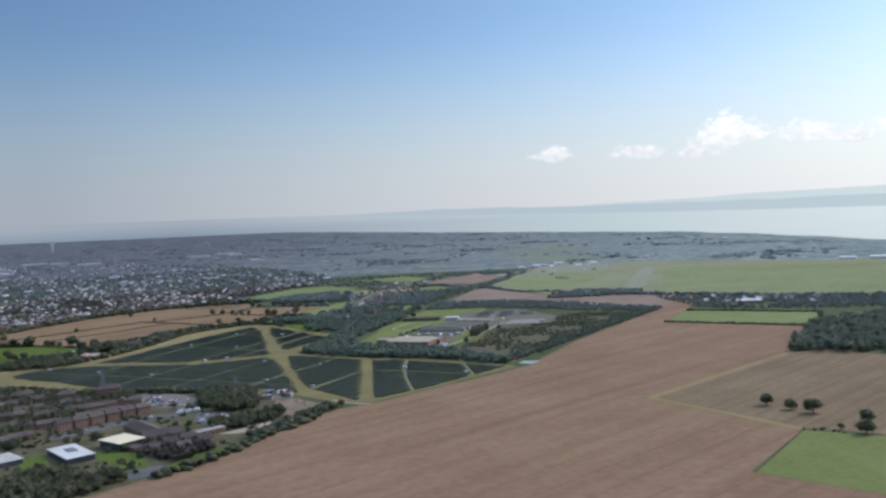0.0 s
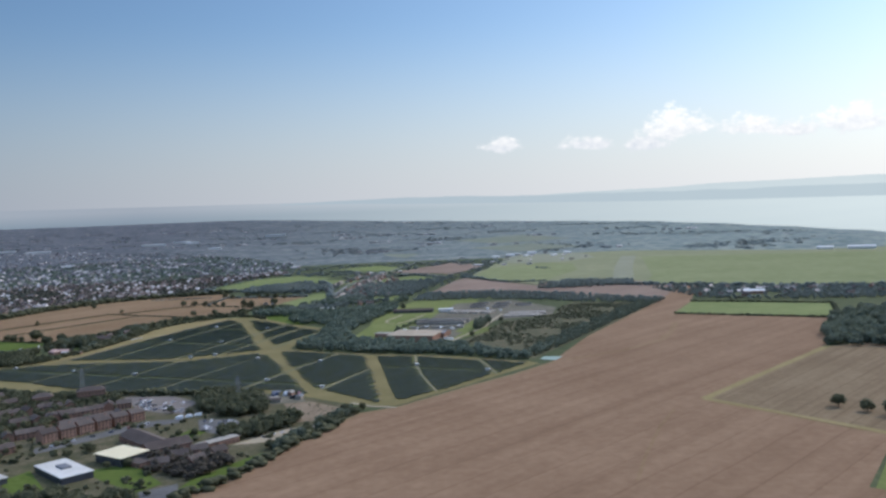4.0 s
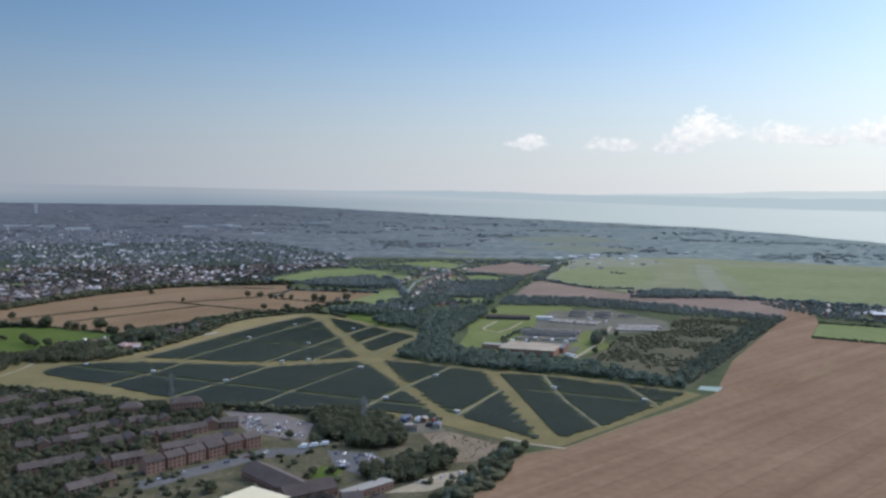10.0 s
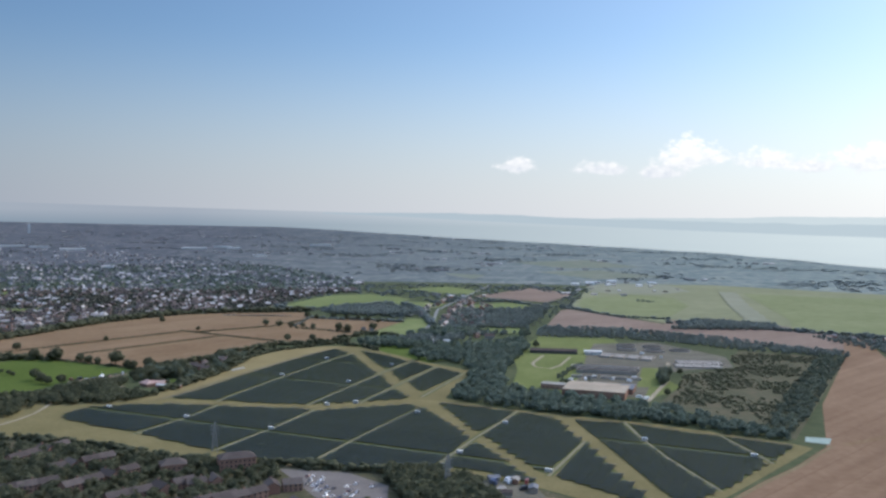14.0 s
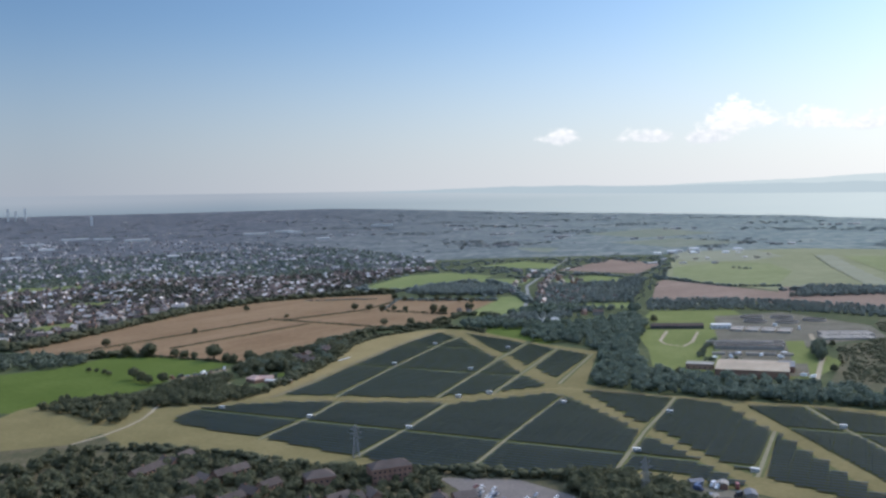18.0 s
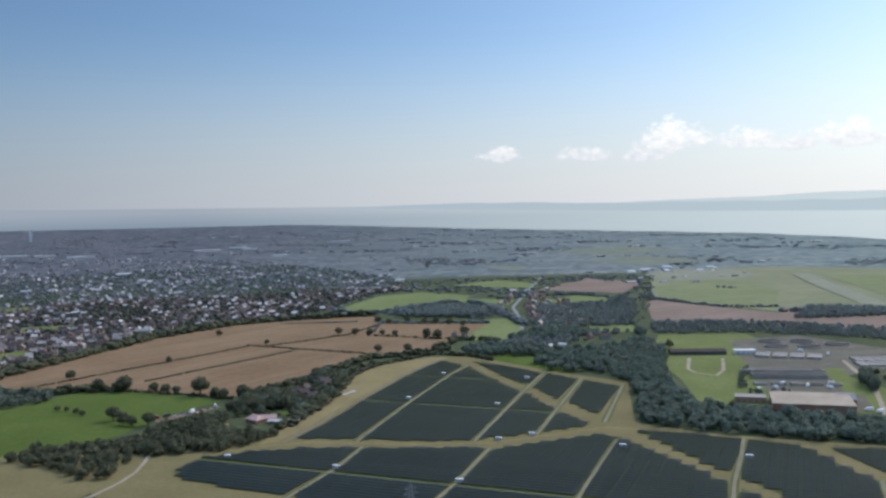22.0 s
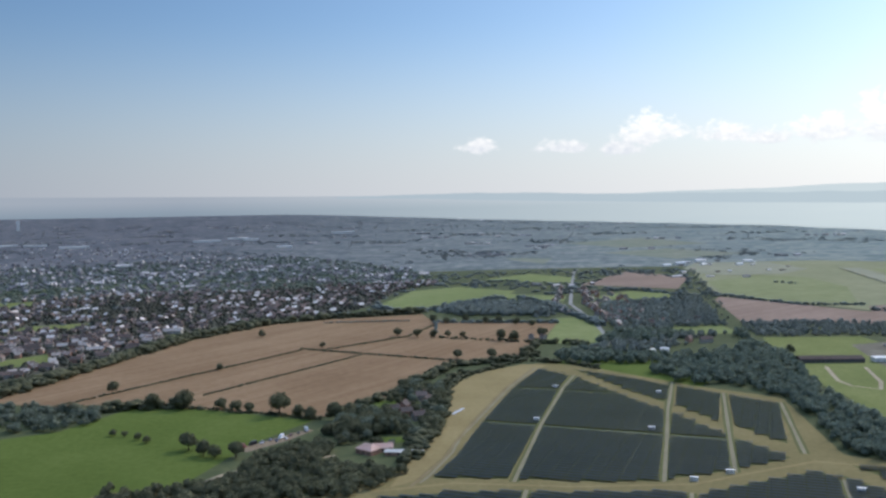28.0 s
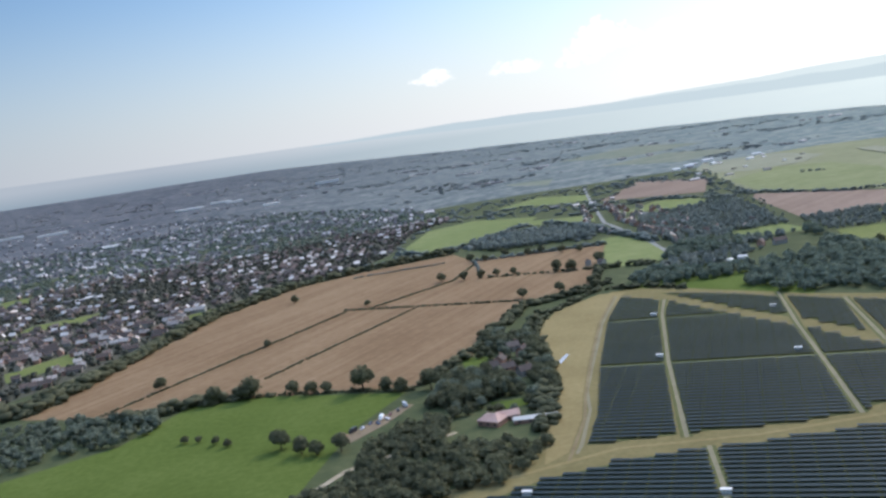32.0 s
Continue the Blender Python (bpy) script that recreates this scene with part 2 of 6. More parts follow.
M_far_green = material("far_meadow", [(0.112, 0.138, 0.05), (0.14, 0.165, 0.063), (0.178, 0.196, 0.084)], 0.006, 0.05, 0.95, spec=0.05)
M_heath = material("pale_heath", [(0.12, 0.14, 0.1), (0.15, 0.165, 0.12), (0.2, 0.2, 0.15)], 0.01, 0.05, 0.95)
M_dry = material("dry_grass", [(0.12, 0.102, 0.045), (0.152, 0.128, 0.058), (0.192, 0.158, 0.076)], 0.02, 0.25, 0.95, spec=0.05)
M_hay = material("hay_meadow", [(0.165, 0.13, 0.06), (0.203, 0.162, 0.076), (0.242, 0.195, 0.096)], 0.02, 0.25, 0.95, spec=0.05)
M_track = material("chalk_track", [(0.21, 0.175, 0.12), (0.28, 0.235, 0.165), (0.36, 0.31, 0.23)], 0.03, 0.3, 0.95)
M_road = material("pale_road", [(0.17, 0.17, 0.165), (0.21, 0.21, 0.2), (0.26, 0.255, 0.245)], 0.03, 0.3, 0.9)
M_lane = material("worn_lane", [(0.145, 0.132, 0.085), (0.18, 0.163, 0.106), (0.22, 0.198, 0.132)], 0.05, 0.3, 0.95)
M_earth = material("brown_earth_track", [(0.13, 0.1, 0.055), (0.17, 0.135, 0.075), (0.22, 0.18, 0.105)], 0.05, 0.3, 0.95)
M_tarmac = material("worn_tarmac", [(0.075, 0.074, 0.072), (0.105, 0.103, 0.1), (0.15, 0.146, 0.14)], 0.03, 0.4, 0.9)
M_leaf = material("foliage", [(0.124, 0.148, 0.112), (0.157, 0.182, 0.136), (0.192, 0.215, 0.16)], 0.02, 0.6, 0.85, spec=0.02, island=0.12, fac=0.35, thin=0.45)
# belt foliage: some aerial haze mixed into the leaf colour
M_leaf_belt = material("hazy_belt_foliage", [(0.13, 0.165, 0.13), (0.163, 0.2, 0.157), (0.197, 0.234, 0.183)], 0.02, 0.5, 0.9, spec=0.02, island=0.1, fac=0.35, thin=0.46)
M_leaf_b = material("olive_foliage", [(0.086, 0.09, 0.056), (0.114, 0.117, 0.07), (0.146, 0.146, 0.086)], 0.02, 0.6, 0.85, spec=0.03, island=0.16, fac=0.35, thin=0.4)
# far woods: aerial haze put into the base colour, palest of all
M_leaf_far = material("hazed_far_woods", [(0.235, 0.262, 0.27), (0.26, 0.29, 0.294), (0.288, 0.315, 0.315)], 0.004, 0.05, 0.95, spec=0.0, island=0.08, fac=0.3, thin=0.65)
M_ground_far = far_land("far_hazed_land")
M_leaf_town = material("garden_foliage", [(0.064, 0.066, 0.052), (0.082, 0.084, 0.066), (0.102, 0.103, 0.08)], 0.01, 0.3, 0.9, spec=0.05, island=0.15, fac=0.3, thin=0.3)
# mid-distance foliage, lightened and blued in place of haze
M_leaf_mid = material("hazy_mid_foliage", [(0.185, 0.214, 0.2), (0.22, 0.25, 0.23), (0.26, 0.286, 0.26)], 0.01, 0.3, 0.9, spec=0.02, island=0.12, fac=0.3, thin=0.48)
M_olive = material("olive_grass", [(0.07, 0.076, 0.03), (0.09, 0.096, 0.038), (0.12, 0.12, 0.052)], 0.012, 0.2, 0.95)
M_scrub = material("scrub_foliage", [(0.108, 0.115, 0.07), (0.14, 0.143, 0.086), (0.18, 0.172, 0.106)], 0.02, 0.3, 0.9, spec=0.02, island=0.2, fac=0.3, thin=0.42)
M_stubble_far = material("far_stubble_soil", [(0.158, 0.113, 0.084), (0.192, 0.14, 0.107), (0.232, 0.172, 0.134)], 0.008, 0.1, 0.95, stripes=(24, 40, 0.35))
M_copper = material("copper_foliage", [(0.075, 0.062, 0.052), (0.1, 0.084, 0.07), (0.13, 0.11, 0.09)], 0.02, 0.6, 0.85, spec=0.03, island=0.2, fac=0.35, thin=0.35)
M_bark = material("bark", [(0.05, 0.04, 0.03), (0.09, 0.07, 0.05)], 0.4, 3.0, 0.95)
M_panel = material("solar_glass", [(0.0125, 0.021, 0.0225), (0.0168, 0.027, 0.0288), (0.0225, 0.0345, 0.0365)], 0.02, 0.5, 0.42, spec=0.06, objrand=0.2)
M_back = material("panel_backs", [(0.06, 0.085, 0.09), (0.078, 0.103, 0.108), (0.1, 0.125, 0.13)], 0.02, 0.5, 0.5, objrand=0.3)
M_steel = material("galvanised_steel", [(0.2, 0.205, 0.2), (0.29, 0.295, 0.29)], 0.3, 3.0, 0.7, metal=0.0, spec=0.2)
M_white = material("white_painted_steel", [(0.5, 0.5, 0.48), (0.66, 0.65, 0.62)], 0.3, 2.0, 0.55)
M_greybox = material("grey_green_steel", [(0.2, 0.23, 0.21), (0.27, 0.3, 0.28)], 0.3, 2.0, 0.6)
M_water = material("still_water", [(0.18, 0.245, 0.2), (0.235, 0.3, 0.25)], 0.05, 0.4, 0.5, spec=0.2)
M_runway = material("faded_runway", [(0.17, 0.174, 0.116), (0.194, 0.197, 0.134), (0.226, 0.226, 0.16)], 0.01, 0.05, 0.9)
M_yard = material("stained_yard", [(0.075, 0.07, 0.05), (0.115, 0.105, 0.078), (0.17, 0.155, 0.12)], 0.03, 0.3, 0.9)


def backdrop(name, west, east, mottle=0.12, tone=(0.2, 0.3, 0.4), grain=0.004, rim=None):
    """Far distance beyond the water: it glows by itself, like the sky, and its haze, paler towards the sun, is put into
    that glow.
    """
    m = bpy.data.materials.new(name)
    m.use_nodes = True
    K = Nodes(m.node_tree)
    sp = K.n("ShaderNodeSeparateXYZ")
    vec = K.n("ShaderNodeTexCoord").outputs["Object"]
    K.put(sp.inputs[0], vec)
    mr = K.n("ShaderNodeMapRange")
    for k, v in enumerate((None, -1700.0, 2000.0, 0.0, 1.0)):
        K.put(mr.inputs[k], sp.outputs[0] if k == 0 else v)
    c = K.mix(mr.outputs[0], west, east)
    # upper edge blends to the sky's haze, painted into the glow
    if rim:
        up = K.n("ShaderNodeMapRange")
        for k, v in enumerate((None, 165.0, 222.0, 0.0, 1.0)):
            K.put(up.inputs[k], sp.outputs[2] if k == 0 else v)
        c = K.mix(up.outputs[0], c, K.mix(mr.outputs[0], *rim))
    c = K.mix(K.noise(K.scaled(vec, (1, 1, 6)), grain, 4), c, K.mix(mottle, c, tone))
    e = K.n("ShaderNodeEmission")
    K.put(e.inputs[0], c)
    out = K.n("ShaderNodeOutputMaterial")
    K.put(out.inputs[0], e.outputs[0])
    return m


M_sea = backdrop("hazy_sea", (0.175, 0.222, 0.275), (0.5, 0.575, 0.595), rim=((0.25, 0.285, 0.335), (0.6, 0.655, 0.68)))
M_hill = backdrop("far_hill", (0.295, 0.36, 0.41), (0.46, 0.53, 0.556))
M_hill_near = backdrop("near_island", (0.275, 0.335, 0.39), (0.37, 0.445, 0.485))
M_wall_mix = material("house_walls", [(0.11, 0.082, 0.066), (0.14, 0.104, 0.083), (0.175, 0.132, 0.106), (0.215, 0.168, 0.137), (0.3, 0.26, 0.225)], 0.02, 0.2, 0.85, island=0.5)
# walls and roofs far off: distance haze put into their colours
M_wall_far = material("far_hazed_walls", [(0.145, 0.138, 0.138), (0.175, 0.166, 0.164), (0.215, 0.204, 0.2), (0.275, 0.26, 0.252), (0.5, 0.47, 0.44)], 0.02, 0.2, 0.85, island=0.5)
M_roof_far = material("far_hazed_roofs", [(0.122, 0.118, 0.122), (0.143, 0.137, 0.139), (0.17, 0.16, 0.16), (0.205, 0.19, 0.185), (0.255, 0.235, 0.225), (0.6, 0.56, 0.52)], 0.02, 0.3, 0.6, island=0.55)
# last stop: sun glint painted as a pale colour on some roofs
M_roof_mix = material("house_roofs", [(0.085, 0.07, 0.063), (0.102, 0.08, 0.07), (0.12, 0.09, 0.077), (0.14, 0.1, 0.085), (0.16, 0.115, 0.096), (0.185, 0.135, 0.113), (0.215, 0.16, 0.136), (0.26, 0.205, 0.175), (0.6, 0.55, 0.5)], 0.02, 0.3, 0.65, spec=0.15, island=0.52)
M_brick = material("red_brick", [(0.24, 0.138, 0.1), (0.3, 0.175, 0.128), (0.36, 0.222, 0.165)], 0.08, 1.5, 0.9, objrand=0.3)
M_tile_dark = material("brown_roof_tile", [(0.066, 0.054, 0.049), (0.094, 0.077, 0.069), (0.13, 0.108, 0.096)], 0.1, 1.5, 0.95, spec=0.02, objrand=0.3)
# palest tile colour stands for roofs glinting in the sun
M_roof_town = material("town_roof_tile", [(0.085, 0.068, 0.06), (0.112, 0.085, 0.072), (0.14, 0.1, 0.083), (0.18, 0.13, 0.108), (0.4, 0.355, 0.315)], 0.05, 0.4, 0.75, spec=0.08, objrand=0.6)
M_render = material("pale_render", [(0.24, 0.22, 0.195), (0.34, 0.32, 0.285)], 0.1, 1.5, 0.85, objrand=0.3)
M_concrete = material("weathered_concrete", [(0.2, 0.185, 0.16), (0.285, 0.262, 0.228), (0.38, 0.348, 0.3)], 0.05, 0.5, 0.9)
M_slate = material("dark_sheet_roof", [(0.1, 0.105, 0.115), (0.15, 0.155, 0.165), (0.2, 0.205, 0.21)], 0.06, 0.6, 0.55)
M_glass = material("window_glass", [(0.02, 0.025, 0.03), (0.05, 0.055, 0.06)], 0.3, 2.0, 0.12, spec=0.6)
M_roof_pink = material("faded_pink_tile", [(0.36, 0.22, 0.18), (0.45, 0.3, 0.25), (0.52, 0.38, 0.32)], 0.1, 1.0, 0.85)
M_plot = material("bare_tan_earth", [(0.13, 0.1, 0.065), (0.18, 0.138, 0.094), (0.235, 0.185, 0.13)], 0.05, 0.3, 0.95)
M_town = material("town_gardens", [(0.055, 0.06, 0.04), (0.08, 0.078, 0.056), (0.115, 0.1, 0.082)], 0.02, 0.1, 0.95, spec=0.05)
M_offwhite = material("weathered_pale_roofing", [(0.36, 0.35, 0.32), (0.45, 0.44, 0.41), (0.54, 0.53, 0.5)], 0.06, 0.7, 0.8)
M_pebble = material("stained_flat_roofing", [(0.23, 0.19, 0.14), (0.31, 0.257, 0.192), (0.4, 0.335, 0.255)], 0.06, 0.5, 0.9)
M_sludge = material("brown_treatment_water", [(0.04, 0.037, 0.033), (0.055, 0.05, 0.044), (0.075, 0.067, 0.056)], 0.05, 0.3, 0.85, spec=0.05)
M_hall = material("dark_cladding", [(0.06, 0.06, 0.065), (0.1, 0.1, 0.105)], 0.1, 1.0, 0.7)
M_cream = material("cream_roof", [(0.54, 0.47, 0.31), (0.63, 0.56, 0.39)], 0.1, 1.0, 0.6)


# ---------------------------------------------------------------- helpers
def link_mesh(name, verts, faces, mats, parent=None, idx=None, smooth=False):
    me = bpy.data.meshes.new(name)
    v = np.asarray(verts, np.float32).reshape(-1, 3)
    if isinstance(faces, np.ndarray):
        n, k = faces.shape
        me.vertices.add(len(v))
        me.vertices.foreach_set("co", v.ravel())
        me.loops.add(n * k)
        me.loops.foreach_set("vertex_index", faces.astype(np.int32).ravel())
        me.polygons.add(n)
        me.polygons.foreach_set("loop_start", np.arange(0, n * k, k, dtype=np.int32))
        me.polygons.foreach_set("loop_total", np.full(n, k, np.int32))
        me.update(calc_edges=True)
    else:
        me.from_pydata([tuple(map(float, q)) for q in v], [], faces)
    for m in mats if isinstance(mats, (list, tuple)) else [mats]:
        me.materials.append(m)
    if idx is not None:
        me.polygons.foreach_set("material_index", np.asarray(idx, np.int32))
    if smooth:
        me.polygons.foreach_set("use_smooth", np.ones(len(me.polygons), bool))
    me.update()
    ob = new(name, me)
    if parent:
        ob.parent = parent
    return ob


def part(name, bm, mat, parent, label=""):
    me = bpy.data.meshes.new(name)
    bm.to_mesh(me)
    bm.free()
    me.materials.append(mat)
    ob = new(name, me)
    ob.parent = parent
    return tagged(ob, label)


def empty(name, m, label, category, group=""):
    ob = new(name)
    ob.matrix_basis = m
    return tagged(ob, label, category, group)


def box(bm, cx, cy, cz, sx, sy, sz, turn=0.0, bevel=0.0):
    """A box with its middle at cx, cy, cz."""
    m = pose(cx, cy, cz, 0, 0, turn) @ Matrix.Diagonal((sx, sy, sz, 1))
    made = bmesh.ops.create_cube(bm, size=1.0, matrix=m)["verts"]
    if bevel:
        edges = {e for v in made for e in v.link_edges}
        bmesh.ops.bevel(bm, geom=list(edges), offset=bevel, segments=1, affect="EDGES")
    return bm


def cube_bm(*args, **kw):
    return box(bmesh.new(), *args, **kw)


C0 = np.array([-199.0, 213.5])       # middle of the flight
H0, R0, RL = 178.0, 2600.0, 1950.0


def lay(xy, up=0.0):
    """Lays plan coordinates on the land: level near by, far off drawn in and raised to fit the camera's view. Returns
    places and scales.
    """
    xy = np.asarray(xy, float).reshape(-1, 2)
    d = xy - C0
    far = np.maximum(np.hypot(d[:, 0], d[:, 1]), 1.0)
    a = np.degrees(np.arctan2(d[:, 0], d[:, 1]))
    e = -H0 / far
    tau = 0.0173 - 0.00023 * np.clip(a, -50, 50)
    true = (tau + H0 / R0) * R0 / (tau - e)
    r = np.where(far > R0, R0 + RL * (1 - np.exp(-(true - R0) / RL)), far)
    s = np.where(far > R0, r / np.maximum(true, 1), 1.0)
    z = np.where(far > R0, H0 + e * r, 0.0) + up * (1 + np.maximum(far - 1500, 0) / 900.0)
    p = C0 + d * (r / far)[:, None]
    return np.column_stack([p, z]), s


def sheet(name, poly, mat, up=0.12, label="", category="field", kind="structure"):
    """A flat piece of land with its outline in plan."""
    bm = bmesh.new()
    vs = [bm.verts.new((x, y, 0)) for x, y in poly]
    bm.faces.new(vs)
    bmesh.ops.triangulate(bm, faces=bm.faces[:])
    far = max(math.hypot(x - C0[0], y - C0[1]) for x, y in poly)
    if far > 2200:
        for _ in range(3):
            bmesh.ops.subdivide_edges(bm, edges=bm.edges[:], cuts=1, use_grid_fill=True)
    q, _ = lay([(v.co.x, v.co.y) for v in bm.verts], up)
    for v, c in zip(bm.verts, q):
        v.co = c
    bmesh.ops.recalc_face_normals(bm, faces=bm.faces[:])
    for f in bm.faces:
        f.normal_update()
        if f.normal.z < 0:
            f.normal_flip()
    me = bpy.data.meshes.new(name)
    bm.to_mesh(me)
    bm.free()
    me.materials.append(mat)
    return tagged(new(name, me), label, category, "", kind)


def ribbon(name, line, width, mat, up=0.2, label="", category="track", kind="structure"):
    """A strip of even width along a line in plan."""
    pts = []
    for (x0, y0), (x1, y1) in zip(line, line[1:]):
        n = max(1, int(math.hypot(x1 - x0, y1 - y0) / 25))
        pts += [(x0 + (x1 - x0) * k / n, y0 + (y1 - y0) * k / n) for k in range(n)]
    pts.append(line[-1])
    a = np.array(pts, float)
    t = np.gradient(a, axis=0)
    t /= np.maximum(np.hypot(t[:, 0], t[:, 1]), 1e-6)[:, None]
    nrm = np.column_stack([-t[:, 1], t[:, 0]])
    w = width / 2 * (1 + 0.12 * np.sin(np.arange(len(a)) * 1.7))[:, None]
    q, _ = lay(np.vstack([a + nrm * w, a - nrm * w]), up)
    n = len(a)
    f = np.array([(k, n + k, n + k + 1, k + 1) for k in range(n - 1)])
    return tagged(link_mesh(name, q, f, mat), label, category, "", kind)


def inside(poly, pts):
    x, y = pts[:, 0], pts[:, 1]
    hit = np.zeros(len(pts), bool)
    for (x0, y0), (x1, y1) in zip(poly, poly[1:] + poly[:1]):
        cross = (y0 > y) != (y1 > y)
        hit ^= cross & (x < (x1 - x0) * (y - y0) / (y1 - y0 + 1e-9) + x0)
    return hit


def scatter(poly, gap, rng):
    """Points about gap metres apart inside an outline."""
    p = np.array(poly)
    lo, hi = p.min(0), p.max(0)
    n = np.maximum(((hi - lo) / gap).astype(int) + 1, 1)
    g = np.stack(np.meshgrid(np.arange(n[0]), np.arange(n[1])), -1).reshape(-1, 2) * gap + lo
    g = g + rng.uniform(-0.45, 0.45, g.shape) * gap
    return g[inside(list(map(tuple, poly)), g)]


# ---------------------------------------------------------------- ground, sea, hills
azs = np.radians(np.arange(-75, 75.1, 1.5))
inv = np.concatenate([np.array([30.0, 250, 600, 1000, 1500, 2000, 2400]), H0 / np.linspace(H0 / 2600, H0 / 60000, 60)])
SHORE = [(-75, -0.004), (-33, -0.0037), (-23, -0.0053), (-12.6, -0.0062), (-7, -0.0109), (-1.4, -0.0161), (9.4, -0.0239), (16, -0.0284),
         (21.3, -0.0345), (30, -0.046), (45, -0.075), (75, -0.11)]
shore_e = np.interp(np.degrees(azs), *zip(*SHORE))
rows = []
for k, a in enumerate(azs):
    d = np.minimum(inv, H0 / -shore_e[k] * (1 + 0.012 * math.sin(k * 1.9)))
    rows.append(np.column_stack([C0[0] + d * math.sin(a), C0[1] + d * math.cos(a)]))
grid = np.array(rows)
q, _ = lay(grid.reshape(-1, 2))
na, nr = len(azs), len(inv)
f = np.array([(i * nr + j, i * nr + j + 1, (i + 1) * nr + j + 1, (i + 1) * nr + j) for i in range(na - 1) for j in range(nr - 1)])
ring = np.tile(np.arange(nr - 1), na - 1)
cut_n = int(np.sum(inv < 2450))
for nm_, m_, lb_, sel in (("ground", M_ground, "rough green countryside between the fields", ring < cut_n), ("ground_far", M_ground_far, "dull green, haze-toned countryside reaching towards the coast", ring >= cut_n)):
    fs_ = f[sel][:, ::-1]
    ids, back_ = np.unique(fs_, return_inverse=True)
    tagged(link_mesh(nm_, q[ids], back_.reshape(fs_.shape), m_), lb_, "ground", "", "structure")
bk = np.array([(x, y) for x in np.linspace(-5200, 5200, 27) for y in np.linspace(-4800, 1300, 17)])
fb = np.array([(i * 17 + j, (i + 1) * 17 + j, (i + 1) * 17 + j + 1, i * 17 + j + 1) for i in range(26) for j in range(16)])
tagged(link_mesh("ground_near", np.column_stack([bk, np.full(len(bk), -0.06)]), fb, M_ground), "rough green land under the fields", "ground", "", "structure")


def at_height(a_deg, e, r):
    """A place by its bearing from the middle of the flight, its slope from there and its distance."""
    a = radians(a_deg)
    return (C0[0] + r * math.sin(a), C0[1] + r * math.cos(a), H0 + e * r)


sv, sf = [], []
angs = np.arange(-80, 80.1, 2.0)
for a in angs:
    es = np.interp(a, *zip(*SHORE))
    top = 0.0098 - 0.00023 * min(max(a, -50), 50)
    for k in range(25):
        t = k / 24
        e = es - 0.004 + (top - es + 0.004) * t
        tau = 0.0173 - 0.00023 * min(max(a, -50), 50)
        true = (tau + H0 / R0) * R0 / max(tau - e, 1e-4)
        r = R0 + RL * (1 - math.exp(-(true - R0) / RL)) if true > R0 else H0 / -e
        sv.append(at_height(a, e, r + 4))
for i in range(len(angs) - 1):
    for k in range(24):
        sf.append((i * 25 + k, (i + 1) * 25 + k, (i + 1) * 25 + k + 1, i * 25 + k + 1))
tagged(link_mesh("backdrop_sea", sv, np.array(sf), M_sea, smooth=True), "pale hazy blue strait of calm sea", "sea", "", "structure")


def ridge(name, prof, r, depth, seed, label, mat):
    """A long low hill on the horizon: prof gives bearing, foot and crest."""
    rng = np.random.default_rng(seed)
    aa = np.arange(prof[0][0], prof[-1][0] + 0.01, 0.35)
    foot = np.interp(aa, [p[0] for p in prof], [p[1] for p in prof])
    top = np.interp(aa, [p[0] for p in prof], [p[2] for p in prof])
    wob = np.convolve(rng.normal(0, 1, len(aa)), np.ones(7) / 7, "same") * 0.0011
    v, fc = [], []
    for a, lo, hi, w in zip(aa, foot, top, wob):
        hi = max(hi + w * min(1, (hi - lo) / 0.008), lo + 0.0004)
        for t in (0, 0.35, 0.75, 1.0):
            v.append(at_height(a, lo - 0.001 + (hi - lo + 0.001) * t, r + depth * (t - 1)))
    n = len(aa)
    for i in range(n - 1):
        for k in range(3):
            fc.append((i * 4 + k, (i + 1) * 4 + k, (i + 1) * 4 + k + 1, i * 4 + k + 1))
    return tagged(link_mesh(name, v, np.array(fc), mat, smooth=True), label, "hills", "", "structure")


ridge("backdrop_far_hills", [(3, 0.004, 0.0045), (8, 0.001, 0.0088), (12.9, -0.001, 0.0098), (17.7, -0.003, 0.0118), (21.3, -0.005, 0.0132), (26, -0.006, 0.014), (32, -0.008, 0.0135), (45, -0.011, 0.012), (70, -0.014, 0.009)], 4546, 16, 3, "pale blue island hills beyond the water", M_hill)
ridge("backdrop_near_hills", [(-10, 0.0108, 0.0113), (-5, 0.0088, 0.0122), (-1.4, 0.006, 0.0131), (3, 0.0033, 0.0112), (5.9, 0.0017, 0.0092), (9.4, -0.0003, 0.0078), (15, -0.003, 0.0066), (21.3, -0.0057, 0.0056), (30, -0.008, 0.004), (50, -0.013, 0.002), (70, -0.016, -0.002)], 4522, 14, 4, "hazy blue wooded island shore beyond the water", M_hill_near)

# ---------------------------------------------------------------- fields
def F(name, poly, mat, label, up=0.12):
    return sheet("field_" + name, poly, mat, up, label)


F("stubble_great", [(-300, 200), (-210, 350), (-172, 426), (-135, 481), (-111, 538), (-84, 609), (-50, 688), (-20, 706), (47, 788), (90, 836), (136, 897), (200, 1072), (364, 1413), (446, 1683), (492, 1660), (415, 1395), (351, 1252), (553, 1143), (522, 1117), (449, 930), (249, 694), (349, 563), (281, 454), (380, 390), (420, 200)], M_stubble, "broad brown harvested field with faint tramlines")
F("mown", [(252, 692), (449, 926), (497, 940), (545, 885), (760, 620), (700, 400), (352, 566)], M_mown, "grey-brown mown field with scattered trees")
F("grass_corner", [(284, 452), (349, 560), (520, 480), (560, 300), (400, 360)], M_dull, "small green grass field corner", 0.2)
F("playing", [(353, 1254), (415, 1393), (608, 1309), (555, 1147)], M_far_green, "bright green rectangular pasture beside the wood")
